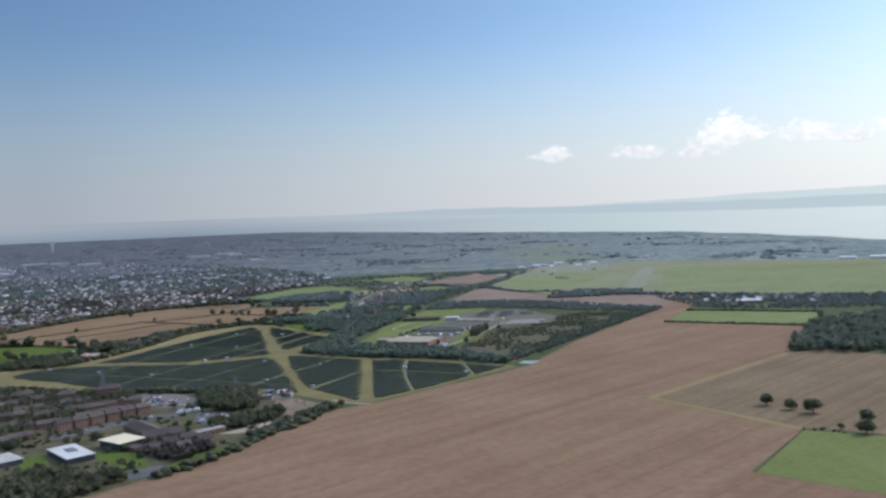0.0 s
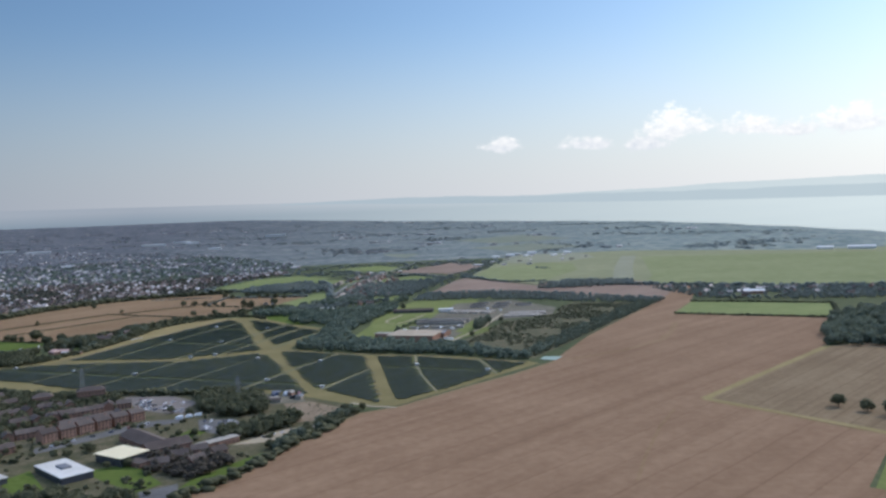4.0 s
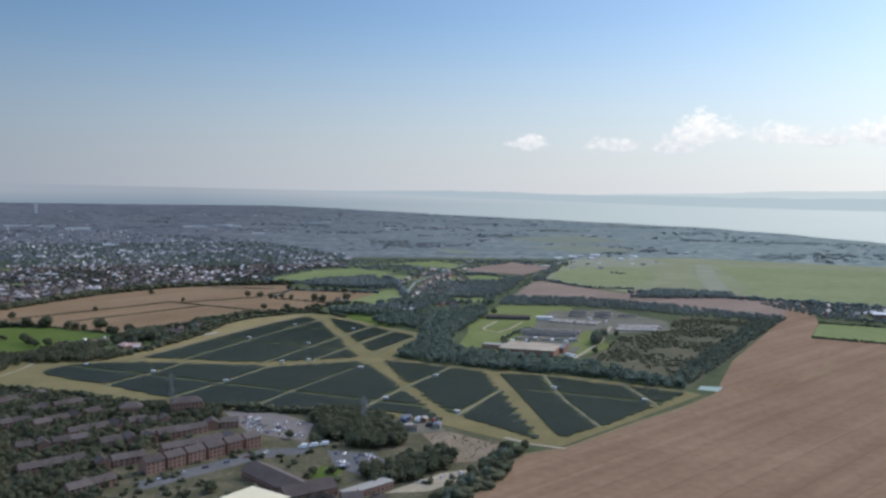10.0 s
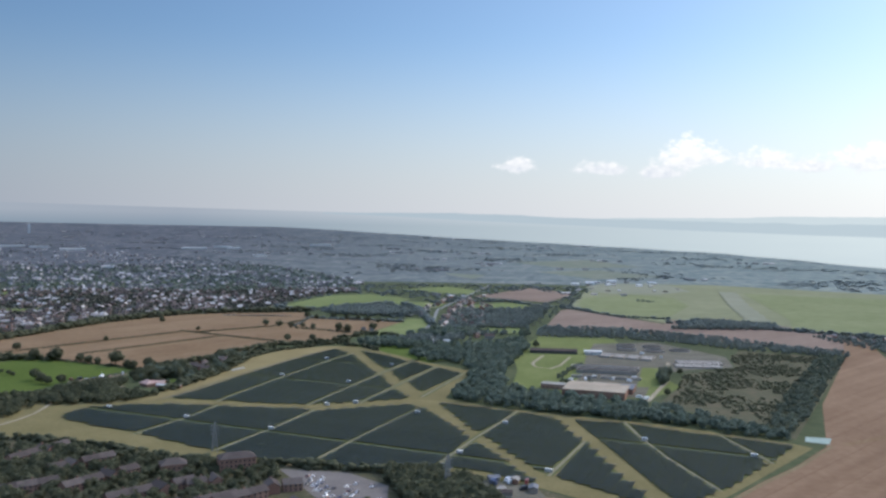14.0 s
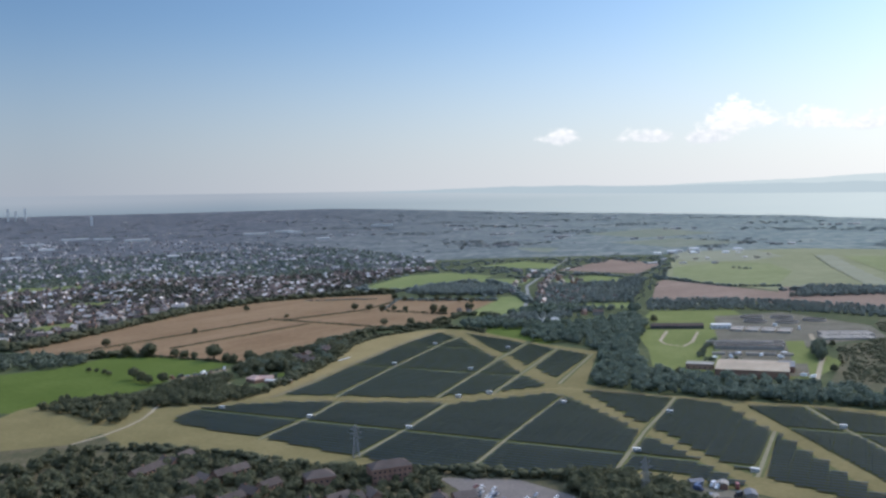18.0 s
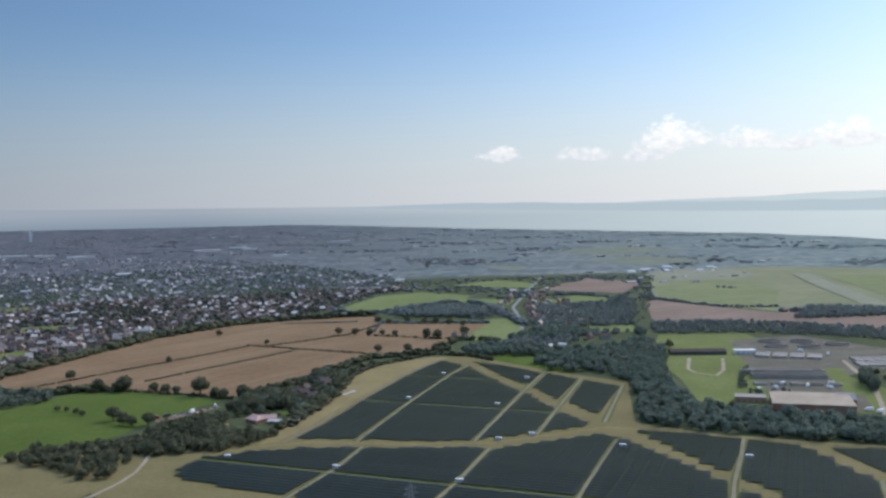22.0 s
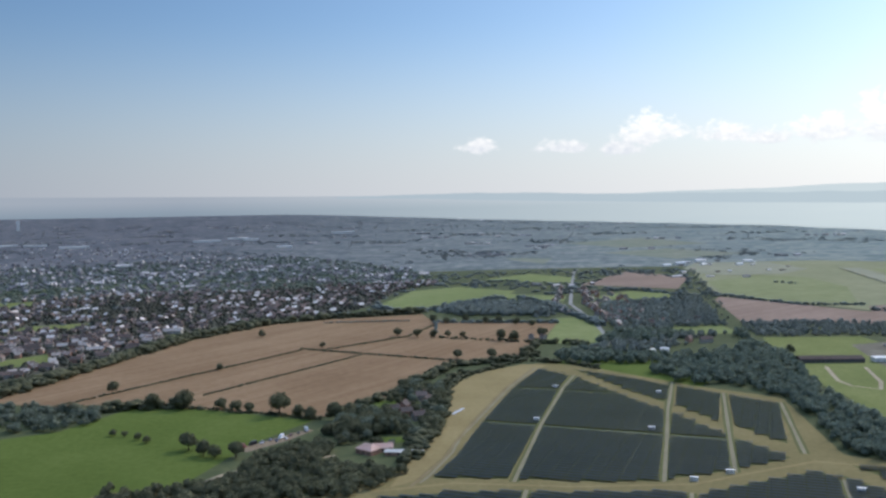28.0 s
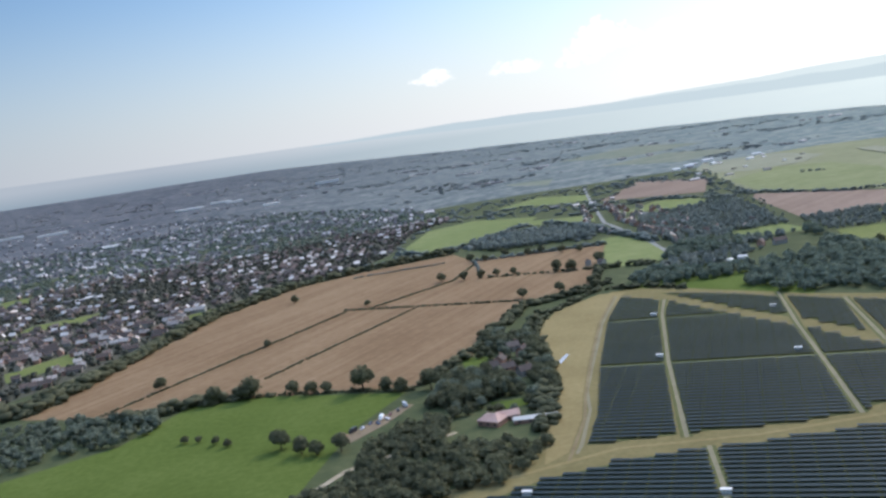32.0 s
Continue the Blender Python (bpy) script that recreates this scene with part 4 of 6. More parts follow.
for nm, poly, gap, lo, hi in WOODS:
    wp = scatter(poly, gap, RNG)
    if nm in SINGLE:
        grove(wp, lo, hi, "dark green broadleaf tree in a small wood", RNG.integers(999), "trees of the " + nm.replace("_", " "))
        continue
    if nm in ("road_wood", "clearing_wood", "apex_wood"):
        wp = wp[~inside([(-163, 1668), (-70, 1672), (-70, 1598), (-166, 1606)], wp)]
    if nm == "village_trees":
        wp = wp[np.hypot(wp[:, 0] - 540, wp[:, 1] - 1455) > 45]
    # woods farther off take the foliage with haze in its colour
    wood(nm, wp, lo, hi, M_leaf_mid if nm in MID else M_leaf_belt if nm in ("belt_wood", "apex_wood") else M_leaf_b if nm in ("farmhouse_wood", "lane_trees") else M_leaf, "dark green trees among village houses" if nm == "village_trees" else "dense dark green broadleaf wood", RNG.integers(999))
sp_ = scatter([(40, 1050), (119, 935), (190, 1072), (350, 1395), (227, 1440), (195, 1390), (178, 1300), (100, 1250), (70, 1150)], 6, RNG)
sp_ = sp_[np.sin(sp_[:, 0] / 23.0 + 2 * np.sin(sp_[:, 1] / 31.0)) + np.sin(sp_[:, 1] / 19.0 + sp_[:, 0] / 60.0) + RNG.normal(0, 0.7, len(sp_)) > -0.5]
wood("scrub_bushes", sp_, 0.9, 2.6, M_scrub, "scattered green scrub bushes", 5, protos=BUSH, wide=(1.4, 3.2), category="bushes")
wood("airfield_bushes", along([(222, 2290), (233, 2268), (246, 2252), (262, 2250)], 7, RNG, 3), 3, 6, M_leaf_mid, "small dark clump of bushes on the airfield", 6, protos=BUSH, category="bushes")
HEDGES = [
    ([(-790, 1222), (-771, 1231), (-735, 1248), (-700, 1242)], 4.0, 5, 10),
    ([(-821, 1255), (-641, 1544)], 1.7, 1.3, 2.3), ([(-692, 1295), (-561, 1504)], 1.7, 1.3, 2.3), ([(-614, 1541), (-513, 1640), (-478, 1747)], 2.0, 1.5, 2.8), ([(-645, 1555), (-447, 1448)], 2.0, 1.5, 2.8),
    ([(-649, 1797), (-517, 1801)], 2.0, 1.5, 2.8), ([(-481, 1778), (-297, 1744)], 6, 3, 6), ([(-478, 1629), (-347, 1566)], 6, 2, 5), ([(-477, 1775), (-477, 1642)], 6, 2, 4),
    ([(-946, 1300), (-892, 1300), (-877, 1380), (-849, 1498), (-811, 1655), (-735, 1795), (-646, 1850), (-500, 1895)], 6, 6, 12),
    ([(-935, 1290), (-877, 1390), (-820, 1660), (-740, 1805)], 6, 6, 12),
    ([(-766, 1229), (-743, 1255), (-696, 1244), (-656, 1231), (-564, 1191)], 3.5, 1.6, 3.6), ([(-484, 1340), (-456, 1415), (-400, 1440), (-353, 1470)], 5, 4, 9), ([(-484, 1075), (-468, 1150), (-461, 1220), (-460, 1300), (-438, 1368), (-372, 1440), (-330, 1425), (-300, 1385)], 5, 3, 6), ([(-492, 1060), (-476, 1150), (-469, 1300), (-445, 1375)], 6, 4, 8), ([(-560, 1200), (-505, 1290), (-490, 1345)], 6, 4, 9),
    ([(34, 2073), (125, 1889), (216, 1875)], 6, 3, 6), ([(353, 1250), (555, 1143), (610, 1305), (415, 1397)], 2.8, 2, 4), ([(349, 563), (365, 556), (377, 545)], 5, 1, 3),
    ([(-140, 470), (-111, 520), (-90, 590), (-60, 660)], 5, 3, 7), ([(-570, 856), (-505, 852), (-446, 834), (-387, 807), (-290, 798), (-222, 790)], 5, 3, 7), ([(-269, 2139), (-95, 2204), (-2, 2040)], 7, 4, 8),
    ([(-589, 1985), (-532, 1908), (-457, 1966), (-356, 2109)], 7, 4, 9), ([(190, 1810), (372, 1724), (635, 1560), (900, 1490)], 7, 4, 9), ([(-284, 1541), (-345, 1565), (-366, 1485)], 7, 4, 9), ([(-240, 1700), (-290, 2000), (-330, 2080)], 8, 5, 10),
]
for line, gap, lo, hi in HEDGES:
    away = math.hypot(line[0][0] - C0[0], line[0][1] - C0[1])
    # distant hedges also get the haze-paled foliage
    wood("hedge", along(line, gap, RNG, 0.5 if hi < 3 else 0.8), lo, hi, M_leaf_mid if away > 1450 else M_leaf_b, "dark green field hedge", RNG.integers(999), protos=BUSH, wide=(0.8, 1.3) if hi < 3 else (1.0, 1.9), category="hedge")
for k, (x, y, h) in enumerate([(-723, 1240, 15), (-695, 1240, 18), (-660, 1233, 11), (-645, 1223, 11), (-633, 1223, 9), (-604, 1210, 20), (-586, 1201, 11), (-575, 1192, 11), (-553, 1185, 16), (-787, 1314, 12), (-711, 1424, 8), (-617, 1561, 8), (-715, 1661, 11),
                               (-724, 1151, 6), (-714, 1148, 5), (-700, 1138, 6), (-690, 1129, 6), (-651, 1106, 14), (-636, 1091, 12), (-626, 1085, 10), (-611, 1084, 12), (-481, 1778, 12), (-461, 1765, 10), (-432, 1776, 12), (-402, 1755, 11), (-382, 1760, 11), (-359, 1726, 12), (-338, 1712, 10),
                               (-448, 1466, 11), (-409, 1463, 12), (-374, 1456, 10), (-527, 1648, 12), (-499, 1632, 12), (-478, 1629, 11), (-459, 1632, 9), (-439, 1620, 9), (-390, 1591, 15), (-374, 1582, 14), (-336, 1605, 14)]):
    tree(x, y, h, k, wide=1.1, group="field trees")

# ---------------------------------------------------------------- the far town and woods
def house_arrays(pts, turns, rng, w=(8, 11), d=(7, 8.5), h=(4.8, 5.6), roof=(2.4, 3.4)):
    """Gabled houses: corner places and faces of walls and roofs."""
    p, s = lay(pts)
    wv, wf, rv, rf = [], [], [], []
    for q, sc, t in zip(p, s, turns):
        a, b, c, r = rng.uniform(*w) / 2 * sc, rng.uniform(*d) / 2 * sc, rng.uniform(*h) * sc, rng.uniform(*roof) * sc
        m = np.array([(math.cos(t), -math.sin(t)), (math.sin(t), math.cos(t))])
        base = np.array([(-a, -b), (a, -b), (a, b), (-a, b)]) @ m.T + q[:2]
        ends = np.array([(-a, 0), (a, 0)]) @ m.T + q[:2]
        o = 10 * (len(wv))
        wv.append(np.vstack([np.column_stack([base, np.full(4, q[2] - 0.3)]), np.column_stack([base, np.full(4, q[2] + c)]), np.column_stack([ends, np.full(2, q[2] + c + r)])]))
        wf += [(o, o + 1, o + 5, o + 4), (o + 1, o + 2, o + 6, o + 5), (o + 2, o + 3, o + 7, o + 6), (o + 3, o, o + 4, o + 7), (o + 4, o + 7, o + 8, o + 8), (o + 5, o + 9, o + 6, o + 6)]
        e = 0.45 * sc
        eave = np.array([(-a - e, -b - e), (a + e, -b - e), (a + e, b + e), (-a - e, b + e)]) @ m.T + q[:2]
        rid = np.array([(-a - e, 0), (a + e, 0)]) @ m.T + q[:2]
        o = 12 * len(rv)
        th = 0.25 * sc
        z0, z1 = q[2] + c - 0.1 * sc, q[2] + c + r + 0.15 * sc
        rv.append(np.vstack([np.column_stack([eave, np.full(4, z0)]), np.column_stack([rid, np.full(2, z1)]), np.column_stack([eave, np.full(4, z0 - th)]), np.column_stack([rid, np.full(2, z1 - th)])]))
        rf += [(o, o + 1, o + 5, o + 4), (o + 2, o + 3, o + 4, o + 5), (o + 1, o, o + 6, o + 7), (o + 3, o + 2, o + 8, o + 9), (o, o + 4, o + 10, o + 6), (o + 4, o + 3, o + 9, o + 10), (o + 5, o + 1, o + 7, o + 11), (o + 2, o + 5, o + 11, o + 8)]
    wq = [f if f[2] != f[3] else f[:3] for f in wf]
    return np.vstack(wv), wq, np.vstack(rv), rf


def streets(poly, rng, gap=36.0, step=12.5, keep=0.78):
    """House places along gently bending streets inside an outline."""
    p = np.array(poly)
    lo, hi = p.min(0) - 100, p.max(0) + 100
    out, turns = [], []
    base = rng.uniform(0, math.pi)
    y = lo[1]
    for k in range(int((hi[1] - lo[1]) * 1.5 / gap)):
        off = -0.25 * (hi[1] - lo[1]) + k * gap
        x = np.arange(lo[0], hi[0], step)
        x = x[rng.uniform(0, 1, len(x)) < keep] if len(x) else x
        yy = lo[1] + off + 70 * np.sin(x / 330.0 + 1.3) + 30 * np.sin(x / 110.0 + k * 0.25)
        sl = 70 / 330.0 * np.cos(x / 330.0 + 1.3) + 30 / 110.0 * np.cos(x / 110.0 + k * 0.25)
        for sgn in (-9, 9):
            q = np.column_stack([x + rng.normal(0, 1, len(x)), yy + sgn + rng.normal(0, 1.2, len(x))])
            m = inside(list(map(tuple, poly)), q)
            out.append(q[m])
            turns.append((np.arctan(sl) + rng.choice([0, math.pi / 2], len(x), p=[0.8, 0.2]))[m])
    return np.vstack(out), np.concatenate(turns)


TOWN = [(-1250, 1430), (-960, 1330), (-905, 1420), (-870, 1520), (-830, 1660), (-750, 1815), (-655, 1870), (-600, 1990), (-560, 2270), (-470, 2420), (-560, 2900), (-900, 3500), (-1800, 4600), (-3200, 5200), (-3300, 3400), (-2000, 2000)]
F("town_ground", [(-1250, 1430), (-960, 1330), (-905, 1420), (-870, 1520), (-830, 1660), (-750, 1815), (-655, 1870), (-600, 1990), (-560, 2270), (-600, 2690), (-1000, 2580), (-1500, 2330), (-1900, 2030)], M_town, "gardens, drives and streets between the houses", 0.06)
PARKS = [[(-1010, 1500), (-960, 1560), (-930, 1500), (-985, 1450)], [(-860, 1700), (-800, 1760), (-780, 1690), (-845, 1640)], [(-1500, 2150), (-1280, 2220), (-1250, 2110), (-1460, 2040)], [(-1120, 1830), (-1010, 1860), (-1030, 1790), (-1120, 1770)]]
tp, tt = streets(TOWN, RNG)
dist_t = np.hypot(*(tp - C0).T)
thick = 0.55 + 0.45 * np.sin(tp[:, 0] / 95.0 + 0.8 * np.sin(tp[:, 1] / 160.0)) * np.sin(tp[:, 1] / 120.0 + 0.5)
keep_t = RNG.uniform(0, 1, len(tp)) < np.clip(thick * 1.25 - 0.15, 0.06, 0.9) * 0.85 * np.where(dist_t > 2300, 0.5, 1.0) * np.clip((2200.0 / dist_t) ** 2.6, 0.08, 1)
EDGE = [(-960, 1200), (-905, 1300), (-880, 1480), (-842, 1650), (-765, 1815), (-660, 1875), (-600, 1990), (-565, 2280), (-440, 2350), (-300, 2000), (-400, 1200)]
keep_t &= ~inside(EDGE, tp)
for poly in PARKS:
    keep_t &= ~inside(poly, tp)
    F("park", poly, M_dull, "green park among the town's houses")
tp, tt = tp[keep_t], tt[keep_t]
order = np.argsort(np.hypot(tp[:, 0] + 560, tp[:, 1] - 700))
tp, tt = tp[order], tt[order]
NEAR = 190


def house(x, y, turn, rng, kind):
    """A two-storey gabled house."""
    w, d, h, r = (7, 8, 9, 13, 8, 15)[kind % 6], rng.uniform(6.5, 7.5), rng.uniform(4.4, 5.2), rng.uniform(2.4, 3.2)
    t = empty("house", pose(x, y, 0, 0, 0, math.degrees(turn)), ("red brick house with brown tiled roof", "pale rendered house with brown tiled roof", "cream house with grey-brown roof")[kind % 3], "house", "houses of the estate")
    wm = (M_brick, M_render, M_render)[kind % 3]
    bm = bmesh.new()
    a, b = w / 2, d / 2
    v = [bm.verts.new(c) for c in [(-a, -b, -0.2), (a, -b, -0.2), (a, b, -0.2), (-a, b, -0.2), (-a, -b, h), (a, -b, h), (a, b, h), (-a, b, h), (-a, 0, h + r), (a, 0, h + r)]]
    for fc in ((0, 1, 5, 4), (2, 3, 7, 6), (1, 2, 6, 9, 5), (3, 0, 4, 8, 7)):
        bm.faces.new([v[i] for i in fc])
    part("wall", bm, wm, t)
    for sgn in (-1, 1):
        bm = bmesh.new()
        L = math.hypot(b + 0.5, r * (b + 0.5) / b)
        ang = math.degrees(math.atan2(r, b))
        m = pose(0, sgn * (b + 0.5) / 2, h + r - r * (b + 0.5) / b / 2 + 0.1, -sgn * ang, 0, 0) @ Matrix.Diagonal((w + 0.8, L, 0.22, 1))
        bmesh.ops.create_cube(bm, size=1, matrix=m)
        part("roof", bm, M_roof_town, t)
    part("chimney", cube_bm(a * 0.7, 0.3, h + r + 0.4, 0.9, 0.6, 1.6), M_brick, t)
    return t


protos = [house(-640 - 14 * k, 900 - 40 * k, 0.3, RNG, k) for k in range(6)]
for k, ((x, y), t) in enumerate(zip(tp[:NEAR], tt[:NEAR])):
    if k < len(protos):
        protos[k].matrix_basis = pose(x, y, 0, 0, 0, math.degrees(t))
    else:
        copy_thing(protos[k % len(protos)], pose(x, y, 0, 0, 0, math.degrees(t)))
town_d = np.hypot(*(tp - C0).T)
# the far suburb takes wall and roof colours with haze mixed in
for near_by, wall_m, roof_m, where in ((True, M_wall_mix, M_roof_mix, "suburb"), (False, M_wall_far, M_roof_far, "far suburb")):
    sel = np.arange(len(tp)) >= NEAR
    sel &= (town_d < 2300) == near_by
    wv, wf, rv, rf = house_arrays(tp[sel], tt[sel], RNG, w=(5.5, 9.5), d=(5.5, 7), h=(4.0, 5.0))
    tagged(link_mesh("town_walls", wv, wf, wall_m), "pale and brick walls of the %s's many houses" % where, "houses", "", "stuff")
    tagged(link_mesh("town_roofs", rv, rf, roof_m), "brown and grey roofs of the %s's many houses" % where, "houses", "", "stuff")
gp = scatter(TOWN, 11.5, RNG)
far_t = np.hypot(*(gp - C0).T)
gp = gp[RNG.uniform(0, 1, len(gp)) < np.clip((2150.0 / far_t) ** 2.4, 0.05, 1)]
for poly in PARKS:
    gp = gp[~inside(poly, gp)]
far_t = np.hypot(*(gp - C0).T)
wood("garden_trees", gp[far_t < 2250], 3, 6.5, M_leaf_town, "garden trees between the houses", 31, protos=MINI, category="trees")
gp_far = gp[(far_t >= 2250) & (far_t < 3600)]
# far garden trees use the belt foliage with haze in its colour
wood("garden_trees_far", gp_far[RNG.uniform(0, 1, len(gp_far)) < 0.6], 2.2, 3.8, M_leaf_belt, "hazy garden trees between far houses", 32, protos=MINI, wide=(2.0, 4.5), category="trees")

# woods, gardens and buildings out to the coast
az_r = RNG.uniform(-42, 42, 24000)
rr = RNG.uniform(0.0, 1.0, 24000) ** 1.2
true = 1500 + rr * 5200
tau = 0.0173 - 0.00023 * az_r
a_ = (tau + H0 / R0) * R0
e_ = np.where(true > R0, tau - a_ / true, -H0 / true)
ok = (e_ < np.interp(az_r, *zip(*SHORE)) * 1.03) & (e_ < -0.0008)
fp = np.column_stack([C0[0] + H0 / -e_ * np.sin(np.radians(az_r)), C0[1] + H0 / -e_ * np.cos(np.radians(az_r))])[ok]
KEEP_CLEAR = [[(43, 2095), (190, 1810), (635, 1530), (900, 1500), (1800, 2100), (1500, 2640), (1066, 2620), (571, 2950), (269, 2900), (150, 2640)]]
clear = np.zeros(len(fp), bool)
for poly in KEEP_CLEAR + [[(-589, 1988), (-529, 2268), (-435, 2336), (-320, 2223), (-356, 2112), (-457, 1969), (-532, 1911)], [(-269, 2139), (-95, 2204), (-2, 2040), (-32, 1982), (-268, 2084)], [(-372, 2514), (-252, 2636), (-154, 2510), (-185, 2380), (-326, 2463)], [(-183, 2303), (-11, 2616), (76, 2389), (-17, 2143)],
                          [(-491, 2233), (-419, 2224), (-234, 2105), (-251, 2018), (-330, 2080)], [(60, 3500), (330, 3700), (500, 3300), (230, 3100)], [(0, 4300), (420, 4700), (560, 4000), (200, 3800)], [(-284, 3320), (-134, 3233), (-178, 2996), (-262, 3188)], [(-960, 500), (-960, 1340), (-900, 1420), (-750, 1830), (-480, 1900), (-300, 1800), (-200, 1960), (34, 2045), (480, 1690), (620, 1320), (900, 1200), (900, 500)]]:
    clear |= inside(poly, fp)
in_town = inside(TOWN, fp)
clear |= in_town & (RNG.uniform(0, 1, len(fp)) > np.clip((np.hypot(*(fp - C0).T) - 1700) / 1500, 0, 0.9))
fp = fp[~clear]
patchy = np.sin(fp[:, 0] / 140.0 + 2 * np.sin(fp[:, 1] / 330.0)) + np.sin(fp[:, 1] / 170.0 + fp[:, 0] / 400.0) + RNG.normal(0, 0.5, len(fp))
fd = np.hypot(*(fp - C0).T)
# haze is in the foliage colour; crowns flattened so shaded sides stay hidden
wood("mid_woods", fp[(patchy > -0.9) & (fd < 2500)], 2.6, 4.6, M_leaf_mid, "haze-toned green woods and hedges beyond the fields", 77, protos=MINI, wide=(2.5, 4.5), category="woods")
wood("far_woods", fp[(patchy > 1.1) & (fd >= 2500)], 1.4, 2.6, M_leaf_far, "haze-toned green woods stretching to the coast", 78, protos=MINI, wide=(6.0, 12.0), category="woods")
seeds_b = fp[RNG.uniform(0, 1, len(fp)) < np.where(fp[:, 0] < -0.02 * fp[:, 1], 0.006, 0.0022)]
hp = np.vstack([q_ + RNG.normal(0, 1, (RNG.integers(2, 10), 2)) * np.array([(45, 16)]) for q_ in seeds_b])
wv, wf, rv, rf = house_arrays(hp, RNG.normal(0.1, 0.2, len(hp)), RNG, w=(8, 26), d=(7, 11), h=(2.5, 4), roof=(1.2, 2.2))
tagged(link_mesh("far_building_walls", wv, wf, M_wall_far), "haze-paled walls of far scattered buildings", "buildings", "", "stuff")
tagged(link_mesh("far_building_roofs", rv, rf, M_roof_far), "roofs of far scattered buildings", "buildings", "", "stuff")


# ---------------------------------------------------------------- buildings and machines
def block(name, x, y, w, d, h, turn, wall, roofm, label, category, kind="gable", rise=2.6, storeys=2, every=3.6, chimney=False, group="", z=0.0, windows=True, eave=0.5):
    """A building of walls, a roof and windows on its long sides; x, y is the middle of its plan."""
    t = empty(name, pose(x, y, z, 0, 0, turn), label, category, group)
    a, b = w / 2, d / 2
    bm = bmesh.new()
    v = [bm.verts.new(c) for c in [(-a, -b, -0.3), (a, -b, -0.3), (a, b, -0.3), (-a, b, -0.3), (-a, -b, h), (a, -b, h), (a, b, h), (-a, b, h)]]
    for fc in ((0, 1, 5, 4), (2, 3, 7, 6)):
        bm.faces.new([v[i] for i in fc])
    if kind == "gable":
        g = [bm.verts.new((-a, 0, h + rise)), bm.verts.new((a, 0, h + rise))]
        bm.faces.new([v[1], v[2], v[6], g[1], v[5]])
        bm.faces.new([v[3], v[0], v[4], g[0], v[7]])
    else:
        bm.faces.new([v[1], v[2], v[6], v[5]])
        bm.faces.new([v[3], v[0], v[4], v[7]])
        bm.faces.new([v[4], v[5], v[6], v[7]])
    part("wall", bm, wall, t)
    if kind == "gable":
        for s in (-1, 1):
            L = math.hypot(b + eave, rise * (b + eave) / b)
            m = pose(0, s * (b + eave) / 2, h + rise - rise * (b + eave) / b / 2 + 0.12, -s * math.degrees(math.atan2(rise, b)), 0, 0)
            bm = bmesh.new()
            bmesh.ops.create_cube(bm, size=1, matrix=m @ Matrix.Diagonal((w + 2 * eave, L, 0.25, 1)))
            part("roof", bm, roofm, t)
    elif kind == "hip":
        bm = bmesh.new()
        e = eave
        q = [bm.verts.new(c) for c in [(-a - e, -b - e, h), (a + e, -b - e, h), (a + e, b + e, h), (-a - e, b + e, h), (-a + b * 0.8, 0, h + rise), (a - b * 0.8, 0, h + rise)]]
        for fc in ((0, 1, 5, 4), (1, 2, 5), (2, 3, 4, 5), (3, 0, 4), (3, 2, 1, 0)):
            bm.faces.new([q[i] for i in fc])
        part("roof", bm, roofm, t)
    else:
        bm = cube_bm(0, 0, h + 0.3, w + 2 * eave, d + 2 * eave, 0.6, bevel=0.08)
        part("roof", bm, roofm, t)
    if windows:
        n = max(1, int(w / every))
        wm = bpy.data.meshes.new("window")
        bw = cube_bm(0, 0, 0, 1.35, 0.1, 1.25)
        bw.to_mesh(wm)
        bw.free()
        wm.materials.append(M_glass)
        for s in (-1, 1):
            for fl in range(storeys):
                for k in range(n):
                    o = new("window", wm)
                    o.parent = t
                    o.matrix_basis = Matrix.Translation((-a + (k + 0.5) * w / n, s * (b + 0.03), 1.6 + fl * (h - 0.4) / storeys))
    if chimney:
        part("chimney", cube_bm(a * 0.6, 0.3, h + rise + 0.4, 0.9, 0.7, 1.7), M_brick, t)
    return t


ROW_TURN = math.degrees(TH)


def cabin(x, y, turn):
    """An inverter station on a plinth."""
    t = empty("inverter_cabin", pose(x, y, 0.12, 0, 0, turn) @ Matrix.Diagonal((0.75, 0.8, 0.8, 1)), "white roofed grey inverter cabin among solar panels", "cabin", "inverter cabins")
    part("plinth", cube_bm(0, 0, 0.15, 7.4, 3.4, 0.3), M_concrete, t)
    part("body", cube_bm(0, 0, 1.65, 6.6, 2.6, 2.7, bevel=0.05), M_greybox, t)
    part("roof", cube_bm(0, 0, 3.1, 7.2, 3.1, 0.25, bevel=0.06), M_white, t, "white sheet roof")
    for k in (-2, 0, 2):
        door = part("door", cube_bm(k, -1.33, 1.5, 1.5, 0.08, 2.1), M_white, t)
        bm = bmesh.new()
        for q in range(5):
            box(bm, k, -1.39, 1.0 + 0.16 * q, 1.0, 0.05, 0.07)
        part("louvre", bm, M_greybox, door, "grey slatted vent")
    return t


for x, y in [(-357, 1296), (-388, 1172), (-303, 1137), (-267, 1262), (-424, 945), (-336, 908), (-306, 1013), (-279, 1026), (-214, 986), (-131, 951), (-170, 846), (-103, 801), (-14, 903), (64, 858), (-511, 978)]:
    cabin(x, y, ROW_TURN)


def strut(bm, a, b, w):
    a, b = Vector(a), Vector(b)
    m = (b - a).to_track_quat("Z", "Y").to_matrix().to_4x4()
    m.translation = (a + b) / 2
    bmesh.ops.create_cube(bm, size=1, matrix=m @ Matrix.Diagonal((w, w, (b - a).length, 1)))


